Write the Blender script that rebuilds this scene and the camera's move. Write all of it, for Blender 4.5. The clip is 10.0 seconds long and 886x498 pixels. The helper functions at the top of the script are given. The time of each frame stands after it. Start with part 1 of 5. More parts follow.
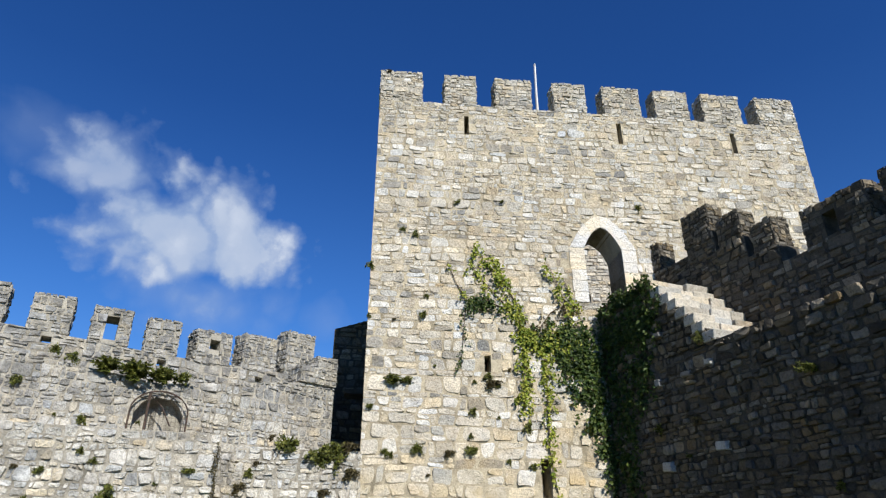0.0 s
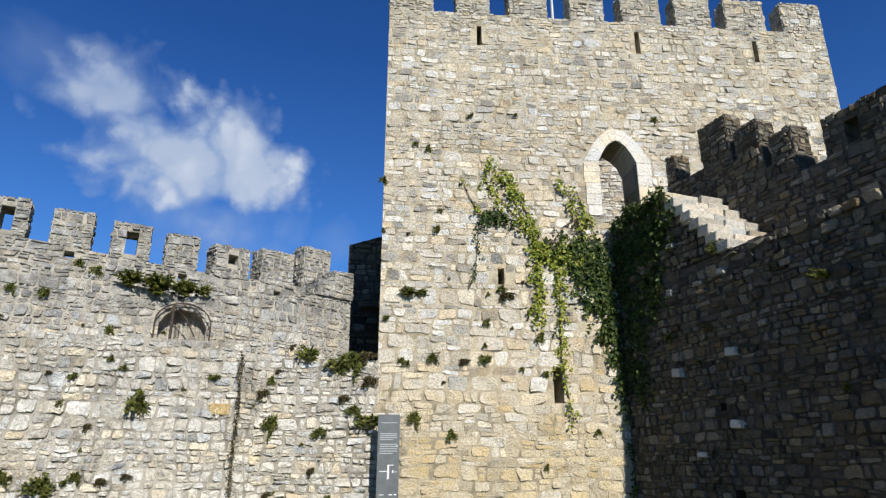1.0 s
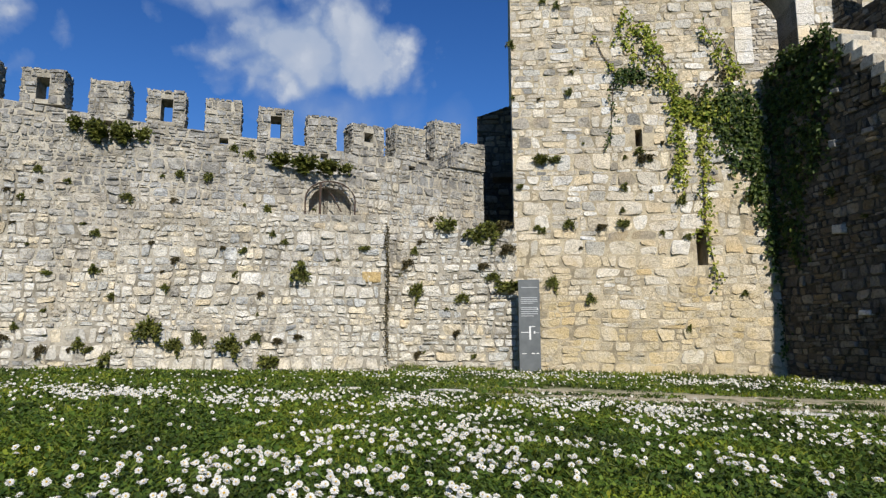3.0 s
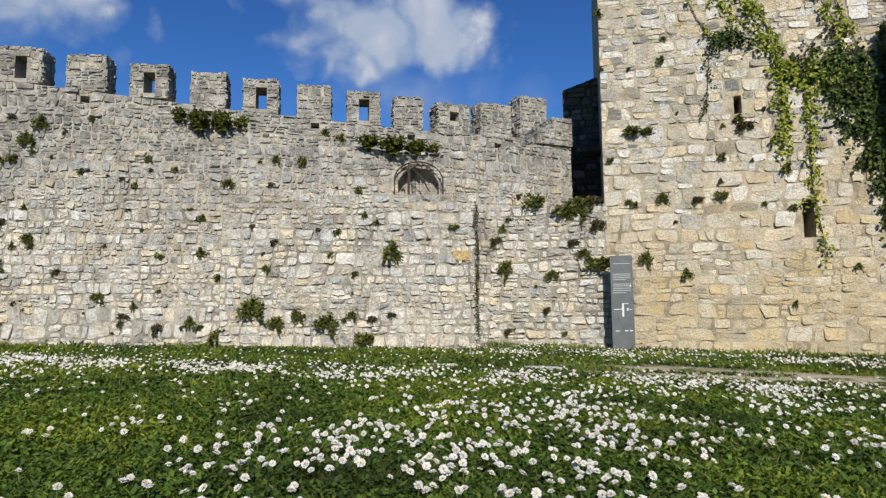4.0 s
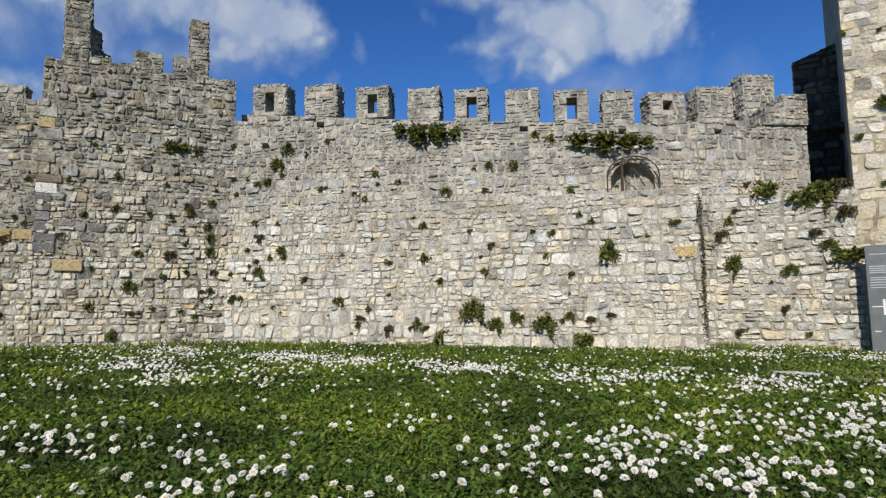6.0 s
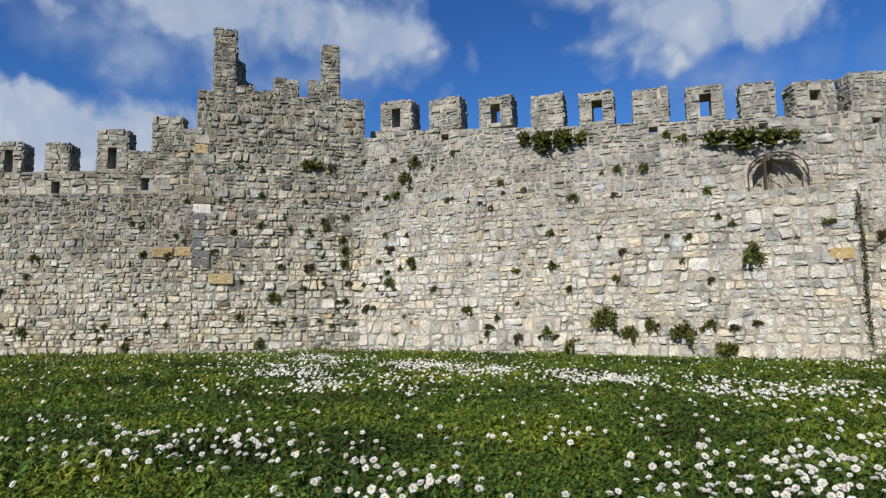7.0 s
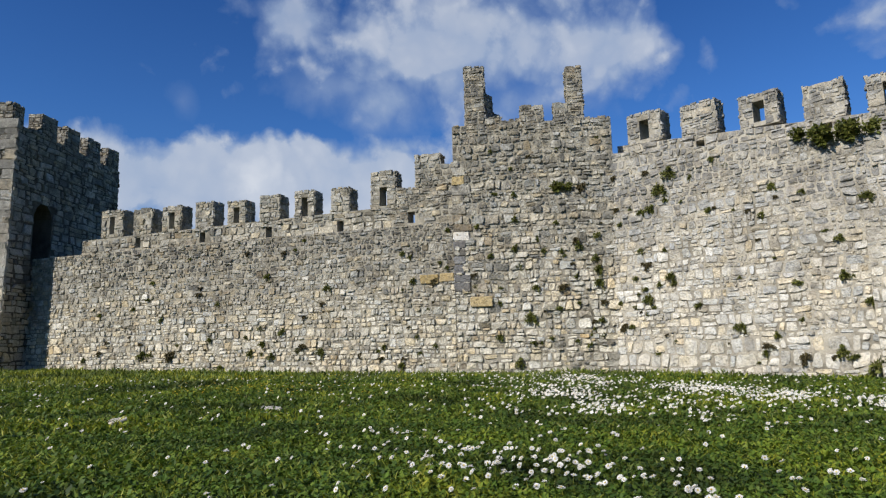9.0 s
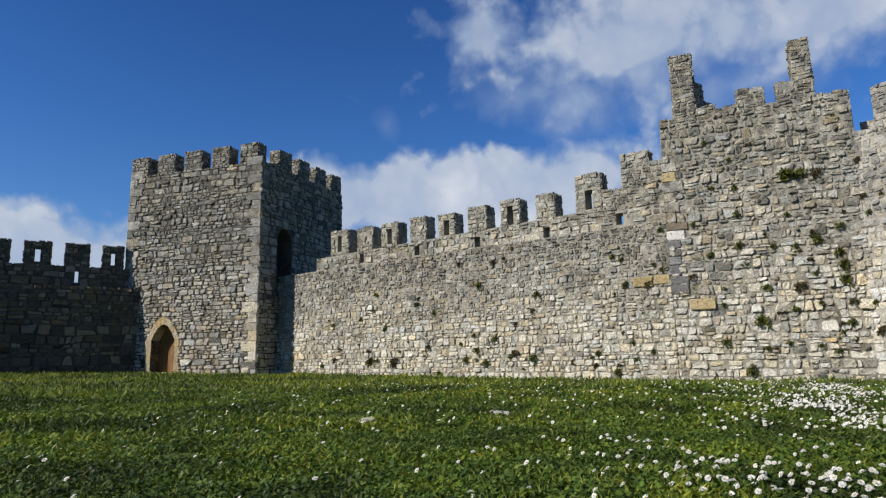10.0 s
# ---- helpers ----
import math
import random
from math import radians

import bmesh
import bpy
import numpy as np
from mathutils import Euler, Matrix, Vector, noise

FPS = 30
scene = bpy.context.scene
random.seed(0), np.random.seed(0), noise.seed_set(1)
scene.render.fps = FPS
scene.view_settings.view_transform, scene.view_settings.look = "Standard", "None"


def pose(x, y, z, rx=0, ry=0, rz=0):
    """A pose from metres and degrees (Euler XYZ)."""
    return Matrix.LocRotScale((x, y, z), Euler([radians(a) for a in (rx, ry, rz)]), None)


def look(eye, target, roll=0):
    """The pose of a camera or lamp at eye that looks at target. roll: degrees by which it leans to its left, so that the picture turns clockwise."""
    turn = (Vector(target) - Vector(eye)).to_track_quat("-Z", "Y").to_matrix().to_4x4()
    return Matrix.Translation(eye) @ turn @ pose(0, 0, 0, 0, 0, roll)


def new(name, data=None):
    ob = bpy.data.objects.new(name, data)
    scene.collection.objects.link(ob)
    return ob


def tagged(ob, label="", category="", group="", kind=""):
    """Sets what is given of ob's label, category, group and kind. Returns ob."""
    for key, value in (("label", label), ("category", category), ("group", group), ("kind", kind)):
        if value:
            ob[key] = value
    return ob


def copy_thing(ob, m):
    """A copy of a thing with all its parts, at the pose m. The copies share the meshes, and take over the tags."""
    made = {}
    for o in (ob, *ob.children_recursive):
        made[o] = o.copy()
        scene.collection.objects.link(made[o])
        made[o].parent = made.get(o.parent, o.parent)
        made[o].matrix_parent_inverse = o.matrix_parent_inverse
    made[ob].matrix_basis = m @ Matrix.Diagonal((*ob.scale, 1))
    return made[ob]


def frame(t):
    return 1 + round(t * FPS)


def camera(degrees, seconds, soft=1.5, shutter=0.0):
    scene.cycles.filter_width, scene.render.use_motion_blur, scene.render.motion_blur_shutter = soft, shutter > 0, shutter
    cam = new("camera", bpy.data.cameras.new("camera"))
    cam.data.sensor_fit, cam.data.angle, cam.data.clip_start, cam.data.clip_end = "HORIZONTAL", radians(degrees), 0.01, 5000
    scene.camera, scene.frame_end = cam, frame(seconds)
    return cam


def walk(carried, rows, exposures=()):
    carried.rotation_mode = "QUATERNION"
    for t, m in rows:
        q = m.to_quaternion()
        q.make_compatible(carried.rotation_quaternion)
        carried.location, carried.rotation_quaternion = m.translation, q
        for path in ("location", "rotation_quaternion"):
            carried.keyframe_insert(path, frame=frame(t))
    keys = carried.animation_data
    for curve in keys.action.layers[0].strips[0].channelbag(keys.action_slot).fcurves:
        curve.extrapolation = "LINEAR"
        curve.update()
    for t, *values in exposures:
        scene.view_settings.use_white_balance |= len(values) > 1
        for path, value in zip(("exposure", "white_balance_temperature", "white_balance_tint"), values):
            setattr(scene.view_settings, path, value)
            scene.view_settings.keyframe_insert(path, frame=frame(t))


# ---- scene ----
cam = camera(69.4, 10.0, soft=1.3)
METRES, EYE = 2.7, 1.38
ROWS = [
    (0.0, 0.0, 0.0, 0.0, -0.08, 25.68, -0.16),
    (0.5, -0.0129, 0.0083, -0.0435, 0.13, 22.15, -0.13),
    (1.0, -0.0413, 0.0147, -0.0941, 0.92, 18.75, -0.07),
    (1.5, -0.0646, 0.0138, -0.1275, 2.7, 15.95, -0.02),
    (2.0, -0.1086, 0.0101, -0.1661, 5.53, 12.9, 0.05),
    (2.5, -0.1464, 0.0056, -0.1895, 8.64, 9.97, 0.11),
    (4.0, -0.2749, -0.0388, -0.194, 19.16, 5.97, 0.44),
    (4.5, -0.3119, -0.0584, -0.1894, 23.04, 5.85, 0.56),
    (5.0, -0.3487, -0.0864, -0.1814, 27.35, 5.74, 0.66),
    (5.5, -0.3839, -0.1174, -0.1737, 31.69, 5.75, 0.74),
    (7.0, -0.4844, -0.2316, -0.1489, 47.28, 6.76, 1.05),
    (7.5, -0.5168, -0.2825, -0.1429, 51.83, 7.26, 1.1),
    (8.0, -0.5368, -0.3264, -0.1424, 56.92, 7.9, 1.2),
    (8.5, -0.5505, -0.3679, -0.1385, 62.18, 8.36, 1.28),
    (9.0, -0.5615, -0.4193, -0.1324, 68.33, 8.85, 1.3),
    (9.5, -0.5682, -0.4733, -0.1292, 75.52, 9.41, 1.3),
    (10.0, -0.5699, -0.5329, -0.1315, 86.16, 9.8, 1.3),
]
walk(cam, [(t, pose(0, 0, EYE) @ pose(METRES * x, METRES * y, METRES * z, 90 + pitch, roll, yaw)) for t, x, y, z, yaw, pitch, roll in ROWS],
     exposures=[(0.0, 0.42, 6150, 10), (2.0, 0.36, 6400, 10), (4.0, 0.22, 6450, 10), (7.0, 0.22, 6350, 10), (8.5, 0.27, 6400, 10), (10.0, 0.31, 6450, 10)])

# ---------------------------------------------------------------- light
SUN = Vector((0.388, -0.912, 0.68)).normalized()      # way to the sun
sun_data = bpy.data.lights.new("sun", "SUN")
sun_data.energy, sun_data.angle, sun_data.color = 5.0, radians(0.5), (1.0, 0.93, 0.82)
sun = new("sun", sun_data)
sun.matrix_world = look(SUN * 60, (0, 0, 0))


def nod(nt, kind, links=None, **sets):
    """A shader node with its inputs set; links: input name -> output socket."""
    n = nt.nodes.new(kind)
    for k, v in sets.items():
        if k in ("blend_type", "data_type", "operation", "sky_type", "sun_disc", "sun_elevation", "sun_rotation", "feature", "noise_dimensions", "distance", "air_density", "dust_density", "ozone_density", "altitude", "use_clamp", "interpolation_type", "clamp_factor"):
            if k == "operation": n.operation = v
            elif k == "blend_type": n.blend_type = v
            elif k == "data_type": n.data_type = v
            elif k == "sky_type": n.sky_type = v
            elif k == "sun_disc": n.sun_disc = v
            elif k == "sun_elevation": n.sun_elevation = v
            elif k == "sun_rotation": n.sun_rotation = v
            elif k == "feature": n.feature = v
            elif k == "air_density": n.air_density = v
            elif k == "dust_density": n.dust_density = v
            elif k == "ozone_density": n.ozone_density = v
            elif k == "altitude": n.altitude = v
            elif k == "use_clamp": n.use_clamp = v
            elif k == "interpolation_type": n.interpolation_type = v
        else:
            n.inputs[k.replace("_", " ")].default_value = v
    for k, v in (links or {}).items():
        nt.links.new(v, n.inputs[k])
    return n


def ramp(nt, fac, stops):
    n = nt.nodes.new("ShaderNodeValToRGB")
    e = n.color_ramp.elements
    while len(e) < len(stops):
        e.new(0.5)
    for el, (p, c) in zip(e, stops):
        el.position, el.color = p, (*c, 1) if not isinstance(c, (int, float)) else (c, c, c, 1)
    nt.links.new(fac, n.inputs["Fac"])
    return n.outputs["Color"]


def mixc(nt, fac, a, b, kind="MIX"):
    n = nt.nodes.new("ShaderNodeMix")
    n.data_type, n.blend_type = "RGBA", kind
    for sock, v in ((n.inputs[0], fac), (n.inputs[6], a), (n.inputs[7], b)):
        if isinstance(v, bpy.types.NodeSocket):
            nt.links.new(v, sock)
        elif isinstance(v, (int, float)):
            sock.default_value = v
        else:
            sock.default_value = (*v, 1)
    return n.outputs[2]


def math_node(nt, op, a, b=0.0, clamp=False):
    n = nt.nodes.new("ShaderNodeMath")
    n.operation, n.use_clamp = op, clamp
    for sock, v in zip(n.inputs, (a, b)):
        if isinstance(v, bpy.types.NodeSocket):
            nt.links.new(v, sock)
        else:
            sock.default_value = v
    return n.outputs[0]


# sky: Nishita with broken white clouds, each a bank in one part of the sky
world = bpy.data.worlds.new("sky")
scene.world = world
world.use_nodes = True
wt = world.node_tree
wt.nodes.clear()
sky = nod(wt, "ShaderNodeTexSky", sky_type="NISHITA", sun_disc=False, sun_elevation=math.asin(SUN.z), sun_rotation=math.atan2(SUN.x, SUN.y), air_density=1.0, dust_density=0.25, ozone_density=3.0, altitude=300.0)
tc = nod(wt, "ShaderNodeTexCoord").outputs["Generated"]
warp = nod(wt, "ShaderNodeTexNoise", {"Vector": tc}, Scale=4.0, Detail=8.0, Roughness=0.6)
fine = nod(wt, "ShaderNodeTexNoise", {"Vector": tc}, Scale=9.0, Detail=9.0, Roughness=0.62, Distortion=0.4)


lump_at = wt.nodes.new("ShaderNodeVectorMath")
lump_at.operation = "MULTIPLY_ADD"
lump_at.inputs[1].default_value = (0.16, 0.16, 0.16)
wt.links.new(warp.outputs["Color"], lump_at.inputs[0])
wt.links.new(tc, lump_at.inputs[2])
lumps = nod(wt, "ShaderNodeTexVoronoi", {"Vector": lump_at.outputs[0]}, feature="SMOOTH_F1", Scale=15.0, Smoothness=0.5)
small = nod(wt, "ShaderNodeTexVoronoi", {"Vector": lump_at.outputs[0]}, feature="SMOOTH_F1", Scale=38.0, Smoothness=0.4)
billow = math_node(wt, "ADD", math_node(wt, "SUBTRACT", 0.42, lumps.outputs["Distance"]), math_node(wt, "MULTIPLY", math_node(wt, "SUBTRACT", 0.42, small.outputs["Distance"]), 0.45))
ragged_edge = math_node(wt, "ADD", math_node(wt, "MULTIPLY", math_node(wt, "SUBTRACT", warp.outputs[0], 0.5), 1.4), math_node(wt, "ADD", math_node(wt, "MULTIPLY", math_node(wt, "SUBTRACT", fine.outputs[0], 0.5), 0.9), math_node(wt, "MULTIPLY", billow, 0.9)))


def bank(az, el, wide, tall, gain, edge):
    """Cloud cover round a bearing (degrees left of +y) and height, as a soft ellipse broken by noise."""
    m = nod(wt, "ShaderNodeMapping")
    m.vector_type = "TEXTURE"
    m.inputs["Rotation"].default_value = (radians(el), 0, radians(az))
    wt.links.new(tc, m.inputs["Vector"])
    s = nod(wt, "ShaderNodeSeparateXYZ", {"Vector": m.outputs[0]})
    x = math_node(wt, "DIVIDE", s.outputs["X"], math.sin(radians(wide)))
    z = math_node(wt, "DIVIDE", s.outputs["Z"], math.sin(radians(tall)))
    r = math_node(wt, "SQRT", math_node(wt, "ADD", math_node(wt, "MULTIPLY", x, x), math_node(wt, "MULTIPLY", z, z)))
    ahead = math_node(wt, "GREATER_THAN", s.outputs["Y"], 0.0)
    v = math_node(wt, "ADD", math_node(wt, "SUBTRACT", 1.36, r), ragged_edge)
    v = math_node(wt, "MULTIPLY", math_node(wt, "MULTIPLY", v, edge, clamp=True), ahead)
    return math_node(wt, "MULTIPLY", v, gain, clamp=True)


CLOUDS = [(24.8, 24.6, 8.0, 4.6, 1.0, 1.3), (31.5, 28.6, 3.8, 3.4, 0.75, 1.1), (19.8, 24.2, 4.0, 3.8, 1.0, 1.5), (22.5, 19.6, 7, 3.0, 0.5, 0.9), (37, 30, 4, 2.2, 0.2, 0.8), (11, 19.0, 2.0, 1.8, 0.3, 0.8),
          (66, 26.2, 15, 5.6, 0.9, 1.2), (82, 28, 5, 3, 0.8, 1.3), (73, 22, 4.5, 4, 0.75, 1.0), (53, 25, 5.5, 3.8, 0.9, 1.3), (60, 21.5, 7, 3, 0.6, 0.9), (77, 23, 6, 3, 0.5, 0.9),
          (96.5, 14.2, 8, 3.6, 1.0, 2.0), (88, 14.2, 8, 3.8, 1.0, 2.0), (80, 14.8, 8, 4.0, 1.0, 2.0), (73, 15.4, 5.5, 3.8, 1.0, 1.8), (119, 8.6, 10, 3.9, 1.0, 1.8), (91, 20.7, 1.2, 1.6, 0.3, 0.8)]
density = None
for c in CLOUDS:
    v = bank(*c)
    density = v if density is None else math_node(wt, "MAXIMUM", density, v)
cover = ramp(wt, density, [(0.0, 0.0), (0.3, 0.22), (0.65, 0.68), (1.0, 0.92)])
relief = math_node(wt, "ADD", math_node(wt, "MULTIPLY", density, 0.55), math_node(wt, "ADD", math_node(wt, "MULTIPLY", billow, 0.5), math_node(wt, "MULTIPLY", math_node(wt, "SUBTRACT", warp.outputs[0], 0.5), 0.7)))
tint = ramp(wt, relief, [(0.18, (5.6, 7.1, 9.8)), (0.55, (7.9, 8.9, 10.7)), (0.90, (11.6, 12.1, 12.9))])
height = nod(wt, "ShaderNodeSeparateXYZ", {"Vector": tc}).outputs["Z"]
deep = mixc(wt, 1.0, sky.outputs[0], ramp(wt, height, [(0.12, (0.90, 1.36, 1.86)), (0.34, (0.58, 1.13, 1.86)), (0.60, (0.36, 0.86, 1.64))]), "MULTIPLY")
colour = mixc(wt, cover, deep, tint)
bg = nod(wt, "ShaderNodeBackground", {"Color": colour}, Strength=0.05)
out = nod(wt, "ShaderNodeOutputWorld", {"Surface": bg.outputs[0]})


# ---------------------------------------------------------------- materials
def material(name):
    m = bpy.data.materials.new(name)
    m.use_nodes = True
    nt = m.node_tree
    b = nt.nodes["Principled BSDF"]
    return m, nt, b


def finish(nt, b, colour, rough, height=None, strength=0.4, dist=0.02):
    if isinstance(colour, bpy.types.NodeSocket):
        nt.links.new(colour, b.inputs["Base Color"])
    else:
        b.inputs["Base Color"].default_value = (*colour, 1)
    if isinstance(rough, bpy.types.NodeSocket):
        nt.links.new(rough, b.inputs["Roughness"])
    else:
        b.inputs["Roughness"].default_value = rough
    b.inputs["Specular IOR Level"].default_value = 0.25
    if height is not None:
        bump = nod(nt, "ShaderNodeBump", {"Height": height}, Strength=strength, Distance=dist)
        nt.links.new(bump.outputs[0], b.inputs["Normal"])


def world_pos(nt):
    return nod(nt, "ShaderNodeNewGeometry").outputs["Position"]


def stone_material(name, tones, single, stain=0.5, ochre=0.25, crust=None, calm=1.0):
    """Weathered limestone. tones: dark, middle, light; single: one object a stone, else one island a stone."""
    m, nt, b = material(name)
    p = world_pos(nt)
    rnd = nod(nt, "ShaderNodeObjectInfo").outputs["Random"] if single else nod(nt, "ShaderNodeNewGeometry").outputs["Random Per Island"]
    base = ramp(nt, rnd, [(0.0, tones[0]), (0.12, [0.4 * a + 0.6 * b for a, b in zip(tones[0], tones[1])]), (0.32, tones[1]), (0.66, tones[1]), (1.0, tones[2])])
    grain = nod(nt, "ShaderNodeTexNoise", {"Vector": p}, Scale=14.0, Detail=8.0, Roughness=0.7)
    big = nod(nt, "ShaderNodeTexNoise", {"Vector": p}, Scale=0.55, Detail=5.0, Roughness=0.6)
    mid = nod(nt, "ShaderNodeTexNoise", {"Vector": p}, Scale=2.4, Detail=6.0, Roughness=0.65)
    spot = nod(nt, "ShaderNodeTexNoise", {"Vector": p}, Scale=7.0, Detail=5.0, Roughness=0.6, Distortion=0.8)
    c = mixc(nt, 0.6 * calm, base, ramp(nt, grain.outputs[0], [(0.34, 0.30), (0.5, 0.95), (0.66, 1.25)]), "MULTIPLY")
    # cool and warm stones side by side
    r3 = math_node(nt, "FRACT", math_node(nt, "MULTIPLY", rnd, 41.7))
    c = mixc(nt, 1.0, c, ramp(nt, r3, [(0.0, (0.82, 0.87, 0.95)), (0.30, (1.0, 1.0, 1.0)), (0.70, (1.0, 1.0, 1.0)), (1.0, (1.08, 0.98, 0.80))]), "MULTIPLY")
    # crusts of lichen: dark blots and chalky ones
    c = mixc(nt, ramp(nt, spot.outputs[0], [(0.58, 0.0), (0.70, 0.5 * calm)]), c, mixc(nt, 1.0, c, (0.40, 0.40, 0.39), "MULTIPLY"))
    c = mixc(nt, ramp(nt, spot.outputs[0], [(0.30, 0.35 * calm), (0.42, 0.0)]), c, tones[2])
    # ochre stones in loose groups
    r2 = math_node(nt, "FRACT", math_node(nt, "MULTIPLY", rnd, 17.3))
    oc = math_node(nt, "MULTIPLY", ramp(nt, r2, [(0.55, 0.0), (0.95, 1.0)]), ramp(nt, big.outputs[0], [(0.40, 0.0), (0.62, 1.0)]))
    c = mixc(nt, math_node(nt, "MULTIPLY", oc, ochre), c, (0.40, 0.26, 0.095))
    blot = nod(nt, "ShaderNodeTexNoise", {"Vector": p}, Scale=1.1, Detail=4.0, Roughness=0.55, Distortion=0.6)
    c = mixc(nt, ramp(nt, blot.outputs[0], [(0.52, 0.0), (0.66, 0.35)]), c, mixc(nt, 1.0, c, (1.02, 0.89, 0.66), "MULTIPLY"))
    c = mixc(nt, ramp(nt, blot.outputs[0], [(0.34, 0.5), (0.46, 0.0)]), c, mixc(nt, 1.0, c, (0.66, 0.68, 0.72), "MULTIPLY"))
    # grey lichen and black crust in patches
    li = ramp(nt, mid.outputs[0], [(0.50, 0.0), (0.68, 1.0)])
    lb = ramp(nt, big.outputs[0], [(0.42, 0.15), (0.66, 1.0)])
    c = mixc(nt, math_node(nt, "MULTIPLY", math_node(nt, "MULTIPLY", li, lb), stain), c, (0.085, 0.085, 0.08))
    for z0, z1, most, tone in crust or ():
        # weathering crust or mineral stain that thickens from z0 to z1, broken up
        z = nod(nt, "ShaderNodeSeparateXYZ", {"Vector": p}).outputs["Z"]
        up = math_node(nt, "DIVIDE", math_node(nt, "SUBTRACT", z, z0), z1 - z0)
        up = math_node(nt, "ADD", up, math_node(nt, "MULTIPLY", math_node(nt, "SUBTRACT", big.outputs[0], 0.5), 2.4))
        up = math_node(nt, "MULTIPLY", math_node(nt, "MULTIPLY", up, 1.0, clamp=True), ramp(nt, mid.outputs[0], [(0.36, 0.35), (0.62, 1.0)]))
        c = mixc(nt, math_node(nt, "MULTIPLY", up, most), c, tone)
    pits = nod(nt, "ShaderNodeTexNoise", {"Vector": p}, Scale=38.0, Detail=4.0, Roughness=0.6)
    h = math_node(nt, "ADD", grain.outputs[0], math_node(nt, "MULTIPLY", pits.outputs[0], 0.5))
    finish(nt, b, c, 0.92, h, 0.9, 0.06)
    return m


def mortar_material(name, tone):
    m, nt, b = material(name)
    p = world_pos(nt)
    n1 = nod(nt, "ShaderNodeTexNoise", {"Vector": p}, Scale=3.0, Detail=8.0, Roughness=0.7)
    n2 = nod(nt, "ShaderNodeTexNoise", {"Vector": p}, Scale=24.0, Detail=6.0, Roughness=0.7)
    c = ramp(nt, n1.outputs[0], [(0.3, [t * 0.6 for t in tone]), (0.7, tone)])
    c = mixc(nt, 0.5, c, ramp(nt, n2.outputs[0], [(0.3, 0.5), (0.7, 1.1)]), "MULTIPLY")
    # washed-out joints, the shade of their deep voids put into the colour
    n3 = nod(nt, "ShaderNodeTexNoise", {"Vector": p}, Scale=1.3, Detail=6.0, Roughness=0.7)
    c = mixc(nt, ramp(nt, n3.outputs[0], [(0.46, 0.0), (0.62, 0.7)]), c, mixc(nt, 1.0, c, (0.30, 0.29, 0.26), "MULTIPLY"))
    finish(nt, b, c, 0.95, n2.outputs[0], 0.7, 0.04)
    return m


PALE = ((0.34, 0.328, 0.295), (0.62, 0.595, 0.525), (0.74, 0.715, 0.65))
WARM = ((0.23, 0.22, 0.195), (0.56, 0.515, 0.425), (0.74, 0.715, 0.65))
GREY = ((0.19, 0.18, 0.15), (0.61, 0.58, 0.49), (0.75, 0.72, 0.63))
SMOKED = ((0.13, 0.125, 0.11), (0.45, 0.43, 0.37), (0.64, 0.615, 0.54))
# dark set for walls facing away from the sun: shade put into the colour
SHADE = ((0.05, 0.043, 0.033), (0.145, 0.126, 0.095), (0.31, 0.275, 0.215))
C_PALE, C_GREY = [(2.7, 5.6, 0.95, (0.18, 0.176, 0.165))], [(1.6, 4.0, 0.9, (0.085, 0.082, 0.073))]
C_WARM = [(8.0, 19.0, 0.55, (0.25, 0.242, 0.22)), (4.8, 0.0, 0.62, (0.54, 0.42, 0.20))]
M_PALE, M_PALE1 = [stone_material(n, PALE, one, 0.8, 0.22, C_PALE) for n, one in (("pale_rubble", False), ("pale_rubble_piece", True))]
M_WARM, M_WARM1 = [stone_material(n, WARM, one, 0.3, 0.45, C_WARM) for n, one in (("warm_rubble", False), ("warm_rubble_piece", True))]
M_GREY, M_GREY1 = [stone_material(n, GREY, one, 0.5, 0.5, C_GREY) for n, one in (("grey_rubble", False), ("grey_rubble_piece", True))]
# rubble toned darker, so the sunless walls carry shade in their colour
M_SHADE, M_SHADE1 = [stone_material(n, SHADE, one, 0.6, 0.3) for n, one in (("shade_toned_rubble", False), ("shade_toned_rubble_piece", True))]
M_MORTAR = mortar_material("lime_mortar", (0.50, 0.465, 0.385))
M_MORTAR_WARM = mortar_material("yellow_lime_mortar", (0.58, 0.505, 0.36))
M_MORTAR_GREY = mortar_material("weathered_mortar", (0.40, 0.372, 0.30))
# dark joints; on the sunless walls this tone also deepens the painted shade
M_MORTAR_DARK = mortar_material("dark_mortar", (0.12, 0.107, 0.085))
M_TRIM = stone_material("dressed_limestone", ((0.66, 0.635, 0.58), (0.68, 0.655, 0.60), (0.70, 0.675, 0.62)), True, 0.5, 0.03, None, 0.4)


# ---------------------------------------------------------------- mesh helpers
def mesh_object(name, verts, faces, mats, parent=None, indices=None):
    me = bpy.data.meshes.new(name)
    me.from_pydata([tuple(v) for v in verts], [], faces)
    for m in mats:
        me.materials.append(m)
    if indices is not None:
        me.polygons.foreach_set("material_index", indices)
    me.update()
    ob = new(name, me)
    if parent is not None:
        ob.parent = parent
    return ob


def part(name, bm, mat, parent, label=""):
    me = bpy.data.meshes.new(name)
    bm.normal_update()
    bm.to_mesh(me)
    bm.free()
    me.materials.append(mat)
    ob = new(name, me)
    ob.parent = parent
    if label:
        ob["label"] = label
    return ob


